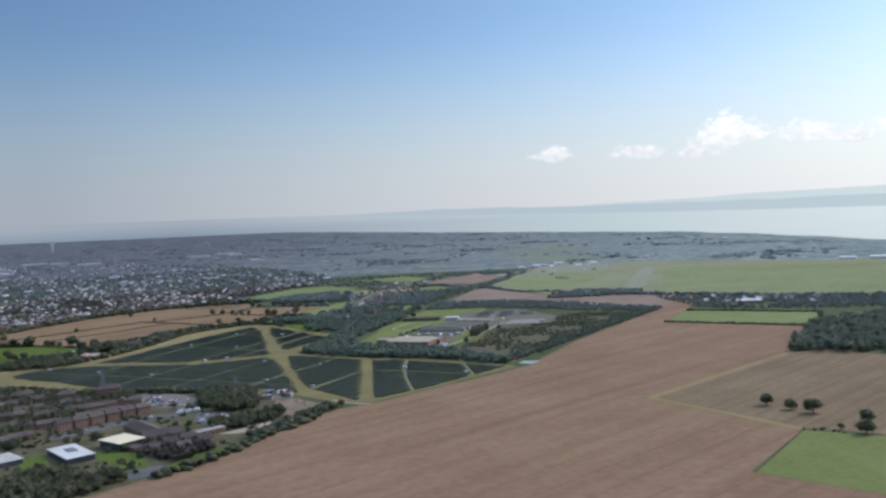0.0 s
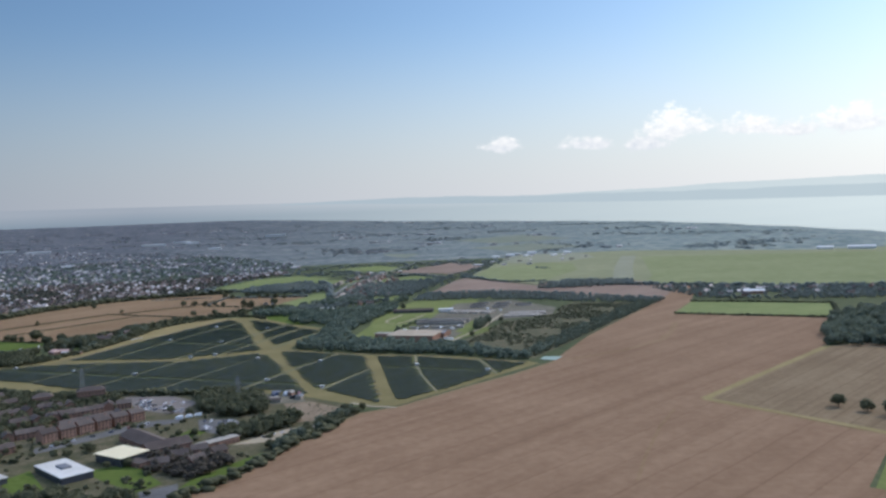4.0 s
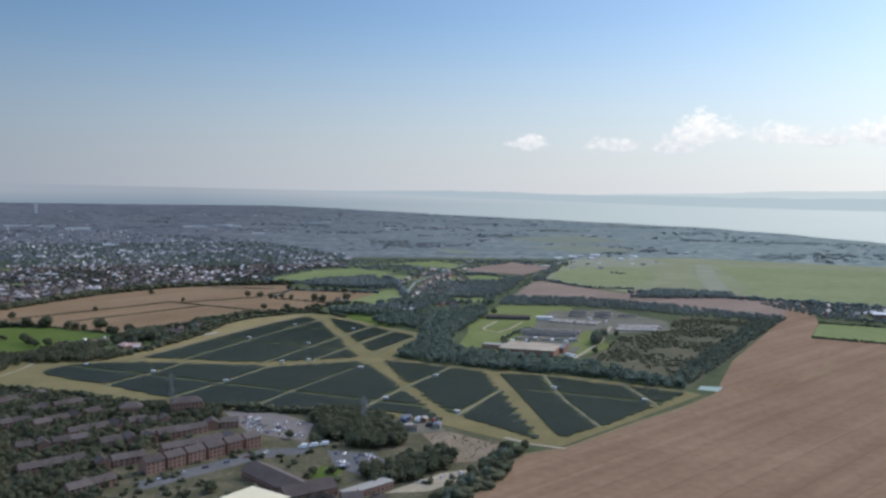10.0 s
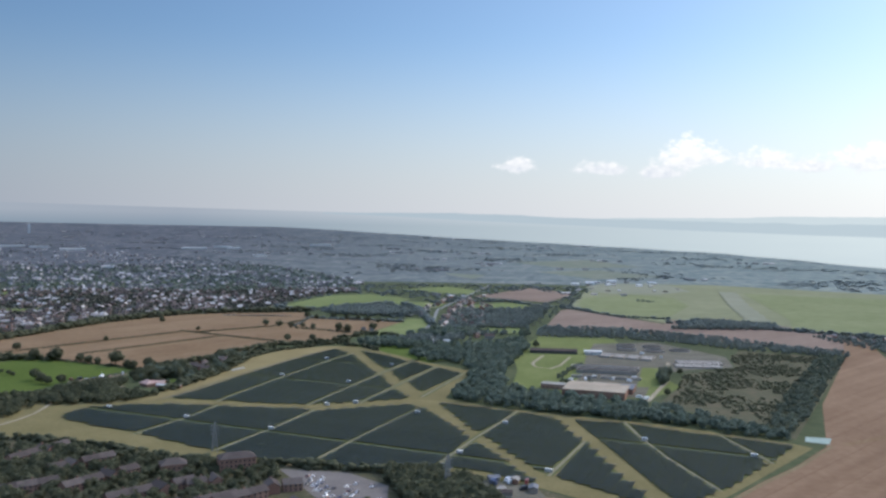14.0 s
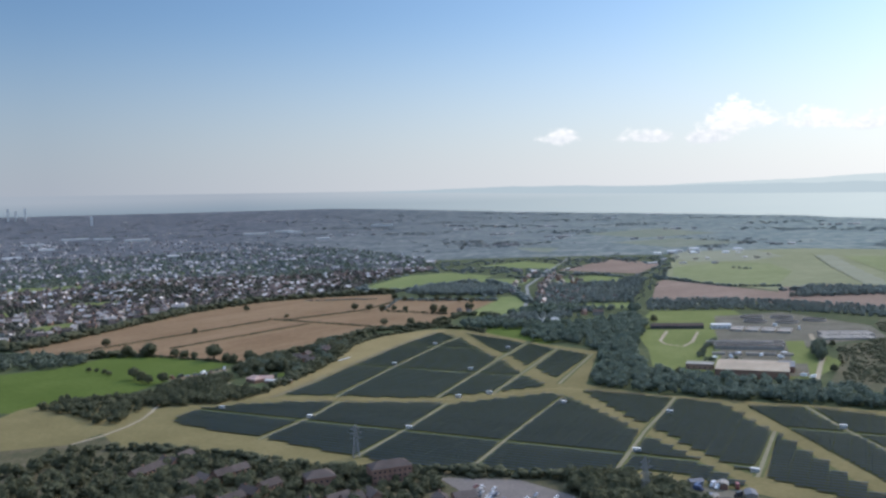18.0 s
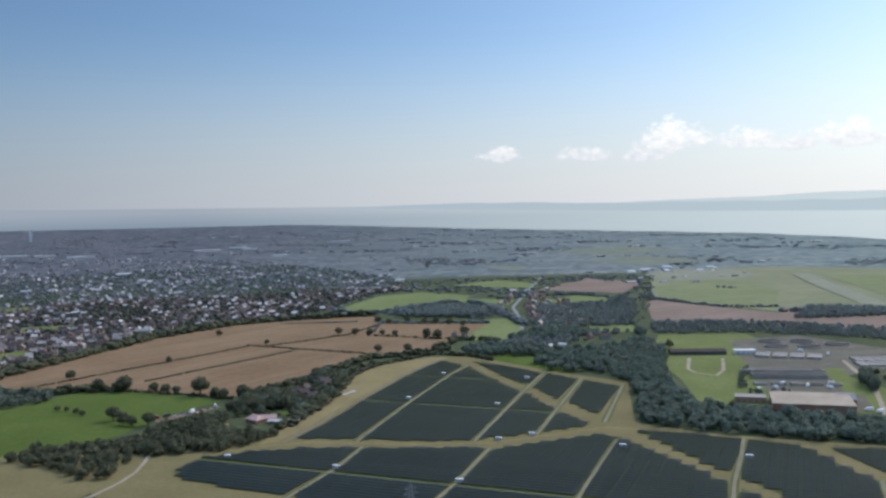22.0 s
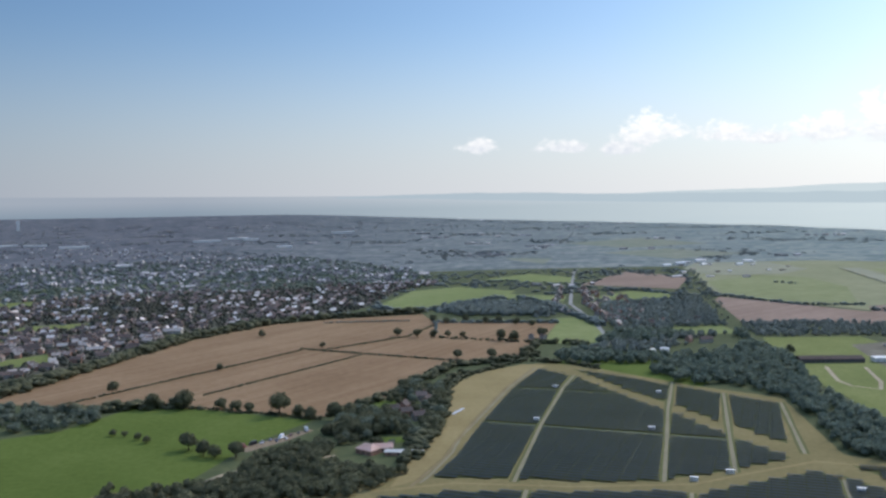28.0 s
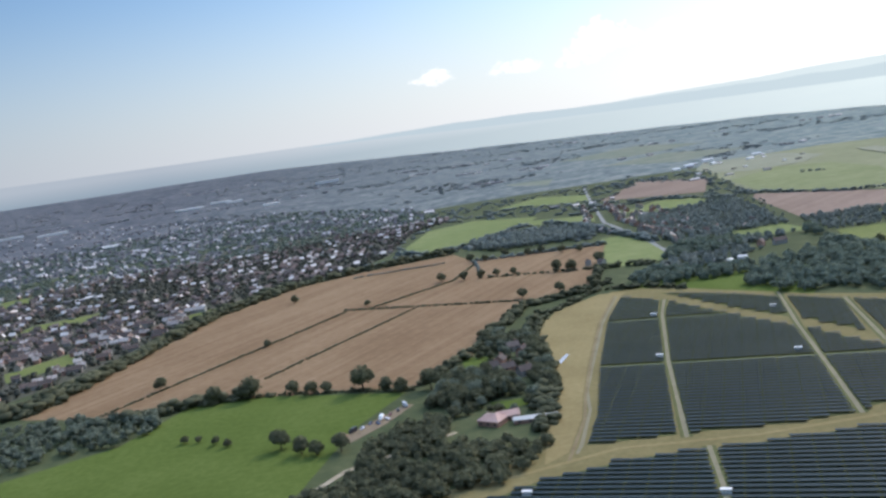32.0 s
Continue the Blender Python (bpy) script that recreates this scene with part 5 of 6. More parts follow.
def pylon(x, y, turn, h=24.0):
    """A lattice transmission tower with three pairs of arms."""
    t = empty("pylon", pose(x, y, 0, 0, 0, turn), "grey steel lattice electricity pylon beside the solar farm", "pylon", "pylons")
    lv = [0, 5, 9.5, 13.5, 17, 20, h - 1.5]
    half = [2.4, 1.9, 1.5, 1.15, 0.9, 0.75, 0.6]
    for sx, sy in ((-1, -1), (1, -1), (1, 1), (-1, 1)):
        bm = bmesh.new()
        for k in range(6):
            strut(bm, (sx * half[k], sy * half[k], lv[k]), (sx * half[k + 1], sy * half[k + 1], lv[k + 1]), 0.2)
        part("leg", bm, M_steel, t)
    c = [(-1, -1), (1, -1), (1, 1), (-1, 1)]
    for f in range(4):
        bm = bmesh.new()
        (x0, y0), (x1, y1) = c[f], c[(f + 1) % 4]
        for k in range(6):
            a, b = half[k], half[k + 1]
            strut(bm, (x0 * a, y0 * a, lv[k]), (x1 * b, y1 * b, lv[k + 1]), 0.16)
            strut(bm, (x1 * a, y1 * a, lv[k]), (x0 * b, y0 * b, lv[k + 1]), 0.16)
            strut(bm, (x0 * b, y0 * b, lv[k + 1]), (x1 * b, y1 * b, lv[k + 1]), 0.16)
        part("bracing", bm, M_steel, t)
    for z, L in ((13.5, 3.9), (17, 4.6), (20, 3.6)):
        for s in (-1, 1):
            bm = bmesh.new()
            for q in (-0.8, 0.8):
                strut(bm, (s * 0.8, q, z), (s * L, 0, z + 0.2), 0.14)
                strut(bm, (s * 0.8, q, z + 1.6), (s * L, 0, z + 0.2), 0.12)
            arm = part("arm", bm, M_steel, t)
            bm = bmesh.new()
            strut(bm, (s * L, 0, z + 0.2), (s * L, 0, z - 1.6), 0.16)
            for q in range(4):
                box(bm, s * L, 0, z - 0.2 - 0.35 * q, 0.34, 0.34, 0.12)
            part("insulator", bm, M_glass, arm, "string of dark insulators")
    bm = bmesh.new()
    strut(bm, (0, 0, h - 1.5), (0, 0, h), 0.4)
    part("peak", bm, M_steel, t)
    return t


pylon(-363, 834, 20)
pylon(-176, 757, 20)

CAR_PAINT = [material("car_" + n, [c, tuple(min(1, q * 1.15) for q in c)], 0.3, 3, 0.3, spec=0.5) for n, c in
             (("white", (0.75, 0.75, 0.74)), ("silver", (0.45, 0.46, 0.48)), ("black", (0.03, 0.03, 0.035)), ("blue", (0.05, 0.07, 0.13)), ("red", (0.2, 0.055, 0.045)))]
M_tyre = material("tyre", [(0.02, 0.02, 0.02), (0.035, 0.035, 0.035)], 1, 5, 0.9)


def car(x, y, turn, kind, van=False):
    """A parked car or van."""
    nm = ("white", "silver", "black", "blue", "red")[kind]
    t = empty("van" if van else "car", pose(x, y, 0.25, 0, 0, turn), "parked %s %s" % (nm, "box van in the yard" if van else "car on the tarmac"), "van" if van else "car", "parked vehicles")
    if van:
        part("body", cube_bm(0.6, 0, 1.75, 5.0, 2.1, 2.6, bevel=0.1), CAR_PAINT[kind], t)
        part("cab", cube_bm(-2.7, 0, 1.25, 1.6, 2.0, 1.6, bevel=0.25), CAR_PAINT[kind], t)
    else:
        part("body", cube_bm(0, 0, 0.62, 4.3, 1.8, 0.7, bevel=0.16), CAR_PAINT[kind], t)
        bm = bmesh.new()
        q = [bm.verts.new(c) for c in [(-1.4, -0.8, 0.95), (1.7, -0.8, 0.95), (1.7, 0.8, 0.95), (-1.4, 0.8, 0.95), (-0.6, -0.65, 1.5), (1.2, -0.65, 1.5), (1.2, 0.65, 1.5), (-0.6, 0.65, 1.5)]]
        for fc in ((0, 1, 5, 4), (1, 2, 6, 5), (2, 3, 7, 6), (3, 0, 4, 7)):
            bm.faces.new([q[i] for i in fc])
        part("window", bm, M_glass, t)
        part("roof", cube_bm(0.3, 0, 1.5, 1.8, 1.3, 0.06), CAR_PAINT[kind], t)
    for wx in (-1.4, 1.4):
        for wy in (-0.85, 0.85):
            bm = bmesh.new()
            bmesh.ops.create_cone(bm, segments=10, radius1=0.33, radius2=0.33, depth=0.22, cap_ends=True, matrix=pose(wx, wy, 0.33, 90, 0, 0))
            part("wheel", bm, M_tyre, t)
    return t


CARS = {}


def park(x, y, turn, kind, van=False):
    key = (kind, van)
    if key in CARS:
        return copy_thing(CARS[key], pose(x, y, 0.25, 0, 0, turn))
    CARS[key] = car(x, y, turn, kind, van)


# ---------------------------------------------------------------- roads and tracks
ribbon("road_main", [(-130, 2700), (-180, 2400), (-201, 2260), (-245, 1975), (-242, 1751), (-252, 1594), (-262, 1540), (-300, 1490)], 6, M_road, 0.3, "pale grey country road lined with houses", "road")
ribbon("track_field", [(-260, 300), (-172, 426), (-135, 481), (-111, 538), (-84, 609), (-50, 686), (-20, 702), (47, 784), (90, 832), (140, 897)], 2.4, M_earth, 0.3, "brown earth track along the harvested field")
ribbon("headland_strip", [(335, 1165), (328, 1139), (306, 1070), (284, 1018), (224, 950), (153, 904)], 8, M_stubble_b, 0.26, "paler worn headland strip in the harvested field")
ribbon("headland_cut", [(150, 480), (167, 536), (193, 610), (215, 660)], 2.5, M_stubble_b, 0.26, "pale wheel track across the harvested field")
ribbon("track_gate", [(-64, 728), (-45, 712), (-20, 702)], 4, M_track, 0.34, "pale track to the solar farm gate")
ribbon("track_mown_west", [(452, 930), (350, 812), (249, 694)], 8, M_hay, 0.3, "dry grass margin between two fields")
ribbon("track_mown_south", [(249, 694), (300, 628), (349, 563)], 8, M_hay, 0.32, "dry grass margin between two fields")
ribbon("track_left", [(-590, 868), (-577, 892), (-570, 920), (-568, 945), (-571, 970), (-576, 994)], 3.0, M_track, 0.3, "pale farm lane")
ribbon("track_farm", [(-620, 1030), (-606, 1050), (-586, 1060), (-560, 1075), (-540, 1085)], 4, M_track, 0.3, "pale track to the farmhouse")
ribbon("track_solar", [(-585, 992), (-510, 1004), (-456, 1018), (-383, 1006), (-309, 1006), (-260, 1028), (-215, 1047), (-141, 1016), (-59, 984), (6, 962), (105, 903)], 3.0, M_hay, 0.26, "worn grass track between the solar panels")
ribbon("track_hay", [(-484, 1012), (-479, 1026), (-463, 1072), (-454, 1114), (-435, 1188), (-402, 1304), (-366, 1402)], 2.2, M_earth, 0.32, "brown earth track along the outer solar panels")
ribbon("track_fence", [(-478, 1020), (-473, 1032), (-457, 1085), (-451, 1124), (-437, 1173), (-400, 1302), (-365, 1398)], 2.2, M_lane, 0.3, "worn grey-green track beside the outer solar panels")
LANES = [[(-447, 880), (-424, 945), (-412, 1002)], [(-418.5, 1018), (-385.5, 1160), (-348.5, 1300), (-331, 1352)], [(-364, 834), (-337, 911), (-314, 990)], [(-325, 1012), (-301, 1100), (-274.5, 1200), (-241.5, 1312)],
         [(-275, 1028), (-249, 1120), (-209.5, 1257)], [(-215, 1065), (-173, 1217)], [(-284, 804), (-256, 890), (-214, 1008)], [(-188, 806), (-158, 897), (-133, 962), (-117, 1008)], [(-104, 791), (-65, 895)],
         [(-20, 970), (-14.5, 904), (-5, 844), (13, 766)], [(56, 925), (70, 860), (73, 840)]]
# darker grass sheets put the shade between panel rows into colour
for outline, _, _ in BLOCKS:
    sheet("panel_grass", outline, M_olive, 0.2, "green grass under the solar panels, toned darker for shade", "grass")
for lane in LANES:
    ribbon("lane_grass", lane, 6.4, M_olive, 0.24, "green grass beside the lane between panel blocks", "grass")
    ribbon("track_lane", lane, 2.6, M_lane, 0.27, "narrow worn grey-green lane between panel blocks")
ribbon("tarpaulin", [(-456, 1199), (-451, 1210), (-446, 1220)], 3.0, material("pale_blue_sheeting", [(0.3, 0.34, 0.38), (0.38, 0.42, 0.46)], 0.2, 1.5, 0.6), 0.34, "pale blue plastic sheeting lying on the hay strip", "sheeting", "")
ribbon("runway", [(382, 1850), (445, 2200), (530, 2600)], 46, M_runway, 0.9, "grey runway on the airfield grass", "runway")
ribbon("works_loop", [(-67, 1370), (-86, 1300), (-84, 1275), (-66, 1258), (-50, 1290), (-30, 1362)], 4, M_track, 0.3, "pale loop path on mown grass", "path")
ribbon("works_road", [(97, 1330), (86, 1283), (66, 1190), (36, 1110), (20, 1068)], 5, M_track, 0.32, "pale service road of the water works", "road")

# ---------------------------------------------------------------- water works
works = [("filter_hall", -28, 1104, 66, 52, 7.5, -16, M_brick, M_pebble, "low brown brick hall with a pale flat roof", "flat", 1),
         ("filter_hall_annex", -72, 1132, 26, 14, 5, -16, M_brick, M_concrete, "small flat-roofed brick annex", "flat", 1),
         ("pump_house", 8, 1118, 14, 30, 6, -16, M_brick, M_slate, "brick pump house with a dark roof", "gable", 1),
         ("long_shed", -50, 1400, 66, 20, 4, -4, M_hall, M_tile_dark, "long shed with a dark brown sheet roof", "gable", 1),
         ("control_block", 5, 1392, 24, 12, 4.5, -4, M_white, M_white, "white flat-roofed control building", "flat", 1)]
for nm, x, y, w, d, h, tn, wl, rfm, lb, kd, st in works:
    block(nm, x, y, w, d, h, tn, wl, rfm, lb, "building", kd, 2.2, st, 5.0)
pond = sheet("pond", [(130, 929), (151, 925), (141, 904), (124, 912)], M_water, 0.4, "small pale green pond at the field corner", "pond")


def basin(x, y, w, d, turn, h, lid, label):
    """A rectangular treatment basin with walls, water or covers and a walkway."""
    t = empty("treatment_basin", pose(x, y, 0.2, 0, 0, turn), label, "basin", "treatment basins")
    for s in (-1, 1):
        part("wall", cube_bm(0, s * d / 2, h / 2, w + 0.8, 0.8, h), M_concrete, t)
        part("wall", cube_bm(s * w / 2, 0, h / 2, 0.8, d - 0.8, h), M_concrete, t)
    part("cover" if lid else "water", cube_bm(0, 0, h - 0.5, w - 0.8, d - 0.8, 0.2), M_offwhite if lid and "white" in label else M_concrete if lid else M_sludge, t)
    part("walkway", cube_bm(0, 0, h + 0.15, w, 1.2, 0.25), M_concrete, t)
    return t


for k in range(4):
    basin(22 + 17.5 * k, 1376 - 7 * k, 15, 30, -22, 2.5, True, "pale covered rectangular treatment basin")
for r in range(2):
    for k in range(5):
        basin(105 + 11.8 * k + 8.5 * r, 1301 - 0.6 * k + 29 * r, 10.6, 25, -3, 2.0, True, "pale covered rectangular treatment basin")
for k in range(2):
    basin(2 + 7 * k, 1240 + 22 * k, 72, 18, -8, 4.0, False, "long dark aeration basin with white walkways")
basin(-3, 1262, 72, 5, -8, 4.6, True, "narrow white covered channel")
for k in range(5):
    basin(-38 + 17 * k, 1206 - 3 * k, 12, 8, -8, 2.2, k % 2 == 0, "small concrete settling basin with water")


def round_tank(x, y, r):
    t = empty("round_tank", pose(x, y, 0.2), "round concrete settling tank with dark water", "tank", "round settling tanks")
    bm = bmesh.new()
    lo = [bm.verts.new((r * math.cos(q), r * math.sin(q), 0)) for q in np.linspace(0, 2 * math.pi, 28, endpoint=False)]
    up = [bm.verts.new((r * math.cos(q), r * math.sin(q), 1.8)) for q in np.linspace(0, 2 * math.pi, 28, endpoint=False)]
    ins = [bm.verts.new(((r - 0.7) * math.cos(q), (r - 0.7) * math.sin(q), 1.8)) for q in np.linspace(0, 2 * math.pi, 28, endpoint=False)]
    for k in range(28):
        j = (k + 1) % 28
        bm.faces.new((lo[k], lo[j], up[j], up[k]))
        bm.faces.new((up[k], up[j], ins[j], ins[k]))
    part("rim", bm, M_concrete, t)
    bm = bmesh.new()
    bmesh.ops.create_circle(bm, cap_ends=True, segments=28, radius=r - 0.6, matrix=Matrix.Translation((0, 0, 1.2)))
    part("water", bm, M_sludge, t)
    bridge = part("bridge", cube_bm(0, 0, 2.2, 2 * r, 1.0, 0.25), M_steel, t)
    for q in (-0.5, 0.5):
        part("handrail", cube_bm(0, q, 3.3, 2 * r, 0.08, 0.08), M_steel, bridge)


for x, y in [(60, 1440), (98, 1430), (66, 1482), (104, 1474), (138, 1445)]:
    round_tank(x, y, 15)
for k, (x, y) in enumerate([(-18, 1202), (3, 1191), (-30, 1185), (20, 1180), (30, 1200), (-48, 1180), (96, 1370), (75, 1400), (14, 1085), (20, 1078)]):
    park(x, y, 20 + 40 * k, 0, True)
wood("conifer_clump", scatter([(66, 1224), (77, 1222), (58, 1156), (46, 1158)], 6, RNG), 11, 15, M_leaf, "tall dark evergreen screen beside the works", 9, wide=(0.4, 0.6), category="trees")
wood("works_shrubs", along([(-20, 1170), (-60, 1165), (-62, 1190), (-42, 1250), (-20, 1300)], 7, RNG, 2), 3, 6, M_leaf, "dark shrubs round the works yard", 10, category="bushes")
for x, y, h in [(-72, 1450, 11), (48, 1105, 8), (-98, 1100, 8), (92, 1240, 8)]:
    tree(x, y, h, 1, "dark round tree on mown grass")

# ---------------------------------------------------------------- farmhouse, village, roadside
block("farmhouse", -517, 1090, 15, 11, 3.6, -38, M_brick, M_roof_pink, "brick farmhouse with a faded pink tiled roof", "house", "hip", 3.6, 1, 4)
block("farm_wing", -507, 1095, 14, 7, 3.2, 5, M_brick, M_roof_pink, "brick farmhouse wing with a faded pink roof", "house", "gable", 2.4, 1, 4)
block("barn", -491, 1083, 27, 6.5, 2.8, -8, M_brick, M_offwhite, "long low brick shed with a white roof", "shed", "gable", 1.2, 1, 6)
for k, (x, y, tn) in enumerate([(-495, 1198, 20), (-484, 1184, 24), (-498, 1222, 70), (-484, 1258, 15), (-478, 1240, 60), (-506, 1208, 15)]):
    block("cottage", x, y, 10, 8, 4.6, tn, (M_brick, M_render)[k % 2], M_tile_dark, ("brick cottage among trees with a brown roof", "pale cottage among trees with a brown roof")[k % 2], "house", "gable", 3.0, 2, 3.4, True, "cottages in the wood")
for k in range(8):
    x, y = -519 + 2.6 * k, 1143 - 0.8 * k + (k % 2) * 2
    t = empty("cypress", Matrix.LocRotScale(Vector((x, y, 0.05)), Euler((0, 0, k * 1.7)), Vector((4.2, 4.2, 12 + (k * 7 % 4)))), "tall narrow dark evergreen in a garden row", "tree", "row of evergreens")
    for nm, me in (("trunk", TREES[k % 6][0]), ("crown", GROVE[k])):
        o = new(nm, me)
        o.parent = t
fg = scatter([(-545, 1110), (-548, 1150), (-520, 1210), (-505, 1290), (-470, 1290), (-466, 1150), (-480, 1095), (-515, 1105)], 9.5, RNG)
for x, y, r in [(-513, 1088, 16), (-503, 1092, 12), (-488, 1078, 16), (-495, 1198, 9), (-484, 1184, 9), (-498, 1222, 9), (-484, 1258, 9), (-478, 1240, 9), (-506, 1208, 9), (-502, 1124, 13), (-516, 1236, 11), (-510, 1140, 10)]:
    fg = fg[np.hypot(fg[:, 0] - x, fg[:, 1] - y) > r]
grove(fg, 4, 8.5, "dark green garden tree near the cottages", 77, "garden trees by the cottages")
F("cottage_lawn", [(-527, 1259), (-505, 1250), (-509, 1205), (-524, 1206)], M_grass, "small bright lawn beside cottages", 0.2)
F("farm_lawn", [(-516, 1132), (-488, 1130), (-489, 1116), (-506, 1114)], M_grass, "small bright lawn behind the farmhouse", 0.2)
# cars and box vans stand in for the row of caravans
for k, (x, y) in enumerate([(-606, 1117), (-600, 1121), (-595, 1128), (-588, 1134), (-582, 1141), (-577, 1147), (-572, 1154), (-590, 1126), (-584, 1132), (-612, 1110)]):
    park(x, y, 45 + 11 * k, (2, 1, 3, 0, 4)[k % 5], k % 3 == 0)
F("caravan_yard", [(-616, 1106), (-572, 1160), (-566, 1156), (-584, 1124), (-606, 1098)], M_plot, "brown earth yard beside the pasture", 0.16)
rngv = np.random.default_rng(5)
VILLAGE = [(432, 1620), (455, 1600), (470, 1560), (500, 1590), (525, 1570), (545, 1530), (575, 1545), (600, 1520), (640, 1540), (655, 1500), (690, 1520), (470, 1510), (450, 1470), (480, 1450), (505, 1480), (520, 1440), (560, 1460), (585, 1430), (610, 1470), (640, 1440), (720, 1480), (760, 1500), (800, 1450), (680, 1400), (740, 1420)]
for k, (x, y) in enumerate(VILLAGE):
    copy_thing(protos[k % 6], pose(x, y, 0, 0, 0, rngv.uniform(0, 180)))["label"] = "village house with a brown roof among trees"
block("village_hall", 546, 1478, 36, 16, 5, -10, M_brick, M_white, "brick hall with a white roof in the village", "hall", "gable", 2.5, 1, 5)
for k, q in enumerate(along([(-190, 2250), (-232, 1975), (-228, 1751), (-240, 1590)], 15, rngv, 2)):
    copy_thing(protos[k % 6], pose(q[0] + 14, q[1], 0, 0, 0, rngv.uniform(60, 110)))["label"] = "roadside house with a brown roof"
for k, q in enumerate(along([(-215, 2250), (-262, 1960), (-258, 1830)], 19, rngv, 2)):
    copy_thing(protos[k % 6], pose(q[0] - 10, q[1], 0, 0, 0, rngv.uniform(60, 110)))["label"] = "roadside house with a brown roof"
for k, (x, y) in enumerate([(-170, 1700), (-150, 1720), (-120, 1690), (-185, 1740), (-95, 1730), (-140, 1540), (-160, 1545), (-350, 1600), (-335, 1592)]):
    copy_thing(protos[k % 6], pose(x, y, 0, 0, 0, 37 * k))["label"] = "pale house half hidden among trees"
for k, q in enumerate(scatter([(-215, 2180), (-150, 2180), (-120, 1980), (-170, 1720), (-228, 1720), (-225, 1960)], 27, rngv)):
    copy_thing(protos[k % 6], pose(q[0], q[1], 0, 0, 0, rngv.uniform(60, 110)))["label"] = "house with a brown roof among roadside trees"
HANGARS = [(183, 2860, 26, 12, 4, 5), (265, 2960, 30, 12, 4, 8), (380, 2900, 24, 12, 4, 4), (1110, 2560, 46, 24, 6, -25), (1200, 2520, 74, 26, 7, -25), (1290, 2470, 60, 26, 7, -25), (130, 2790, 22, 12, 4, 10), (320, 2780, 18, 11, 4, 10), (230, 2800, 16, 11, 4, 30)]
rngh = np.random.default_rng(21)
HANGARS += [(rngh.uniform(110, 420), rngh.uniform(2480, 2960), rngh.uniform(7, 15), rngh.uniform(6, 9), 3, rngh.uniform(-20, 40)) for _ in range(16)]
for k, (x, y, w, d, h, tn) in enumerate(HANGARS):
    small = w < 15.5
    p, s = lay([(x, y)])
    pale = (M_white, M_white, M_concrete, M_tile_dark)[k % 4] if small else M_white
    block("hut" if small else "hangar", p[0][0], p[0][1], w * s[0], d * s[0], h * s[0], tn, M_concrete if small else M_white, pale, "small hut beside the airfield apron" if small else "long white airfield hangar", "hut" if small else "hangar", "gable", (1.2 if small else 3) * s[0], 1, 12, False, "airfield huts" if small else "airfield hangars", p[0][2], False)

for k, (b_, d_, w, h) in enumerate([(-32.4, 22482, 14, 38), (-32.0, 21993, 14, 32), (-31.5, 21523, 14, 40), (-27.9, 11341, 16, 24), (-31.2, 5244, 90, 8), (-30.5, 4502, 60, 8), (-28.9, 5922, 120, 9), (-27.3, 5763, 90, 9), (-25.4, 5289, 110, 9), (-18.2, 5548, 120, 9), (-16.4, 5873, 90, 9), (-15.7, 5592, 70, 9), (-10.1, 6484, 120, 12), (-14.0, 4450, 60, 8), (-32.4, 3806, 60, 8), (-23.3, 3379, 50, 7)]):
    x, y = C0[0] + d_ * math.sin(radians(b_)), C0[1] + d_ * math.cos(radians(b_))
    p, sc_ = lay([(x, y)])
    sc_ = float(sc_[0])
    tall = h > 15
    # warehouses painted white all over for the sun glinting off their roofs
    block("tower_block" if tall else "warehouse", p[0][0], p[0][1], w * sc_, (14 if tall else 40) * sc_, h * (2.4 if tall else 0.7) * sc_, -b_, M_white, M_white, "pale tower block far off above the town" if tall else "long industrial building far off in the town, white for sun glint", "tower block" if tall else "warehouse", "flat", 1, 1, 9, False, "far tower blocks" if tall else "far pale buildings", p[0][2], False)

# ---------------------------------------------------------------- school and housing below the flight
F("estate_ground", [(-420, 420), (-320, 330), (-210, 350), (-172, 424), (-135, 479), (-111, 536), (-84, 607), (-52, 686), (-66, 720), (-135, 776), (-240, 800), (-368, 828), (-420, 850), (-540, 890), (-640, 880), (-700, 600)], material("estate_ground", [(0.046, 0.05, 0.024), (0.078, 0.072, 0.04), (0.16, 0.128, 0.09)], 0.06, 0.3, 0.95), "mixed gardens, drives and grass of an estate", 0.1)
F("estate_carpark", [(-301, 790), (-250, 786), (-217, 757), (-213, 706), (-262, 727)], material("pinkish_tarmac", [(0.115, 0.1, 0.09), (0.15, 0.132, 0.118), (0.19, 0.168, 0.15)], 0.05, 0.4, 0.95), "worn pinkish car park", 0.2)
F("estate_carpark_b", [(-192, 684), (-158, 680), (-138, 648), (-159, 632), (-178, 643)], M_tarmac, "grey car park beside the wood", 0.2)
F("estate_yard", [(-175, 785), (-115, 764), (-109, 741), (-139, 733), (-172, 765)], M_yard, "cluttered works yard", 0.2)
F("estate_plot", [(-128, 734), (-105, 741), (-65, 705), (-70, 670), (-101, 661), (-115, 701)], M_plot, "bare tan earth plot", 0.2)
F("estate_lane", [(-140, 596), (-107, 638), (-81, 652), (-85, 634), (-112, 602)], M_track, "bare earth strip by the wood", 0.2)
F("estate_lawn_a", [(-195, 623), (-188, 648), (-170, 645), (-177, 619)], M_grass, "small bright lawn", 0.2)
F("estate_lawn_b", [(-232, 540), (-199, 556), (-160, 506), (-172, 488)], M_grass, "school lawn", 0.2)
F("estate_lawn_c", [(-280, 522), (-271, 547), (-237, 500), (-237, 468)], M_grass, "school lawn with trees", 0.2)
F("estate_lawn_d", [(-146, 486), (-143, 511), (-119, 556), (-108, 574), (-104, 545), (-124, 492)], M_grass, "bright grass strip beside the field", 0.2)
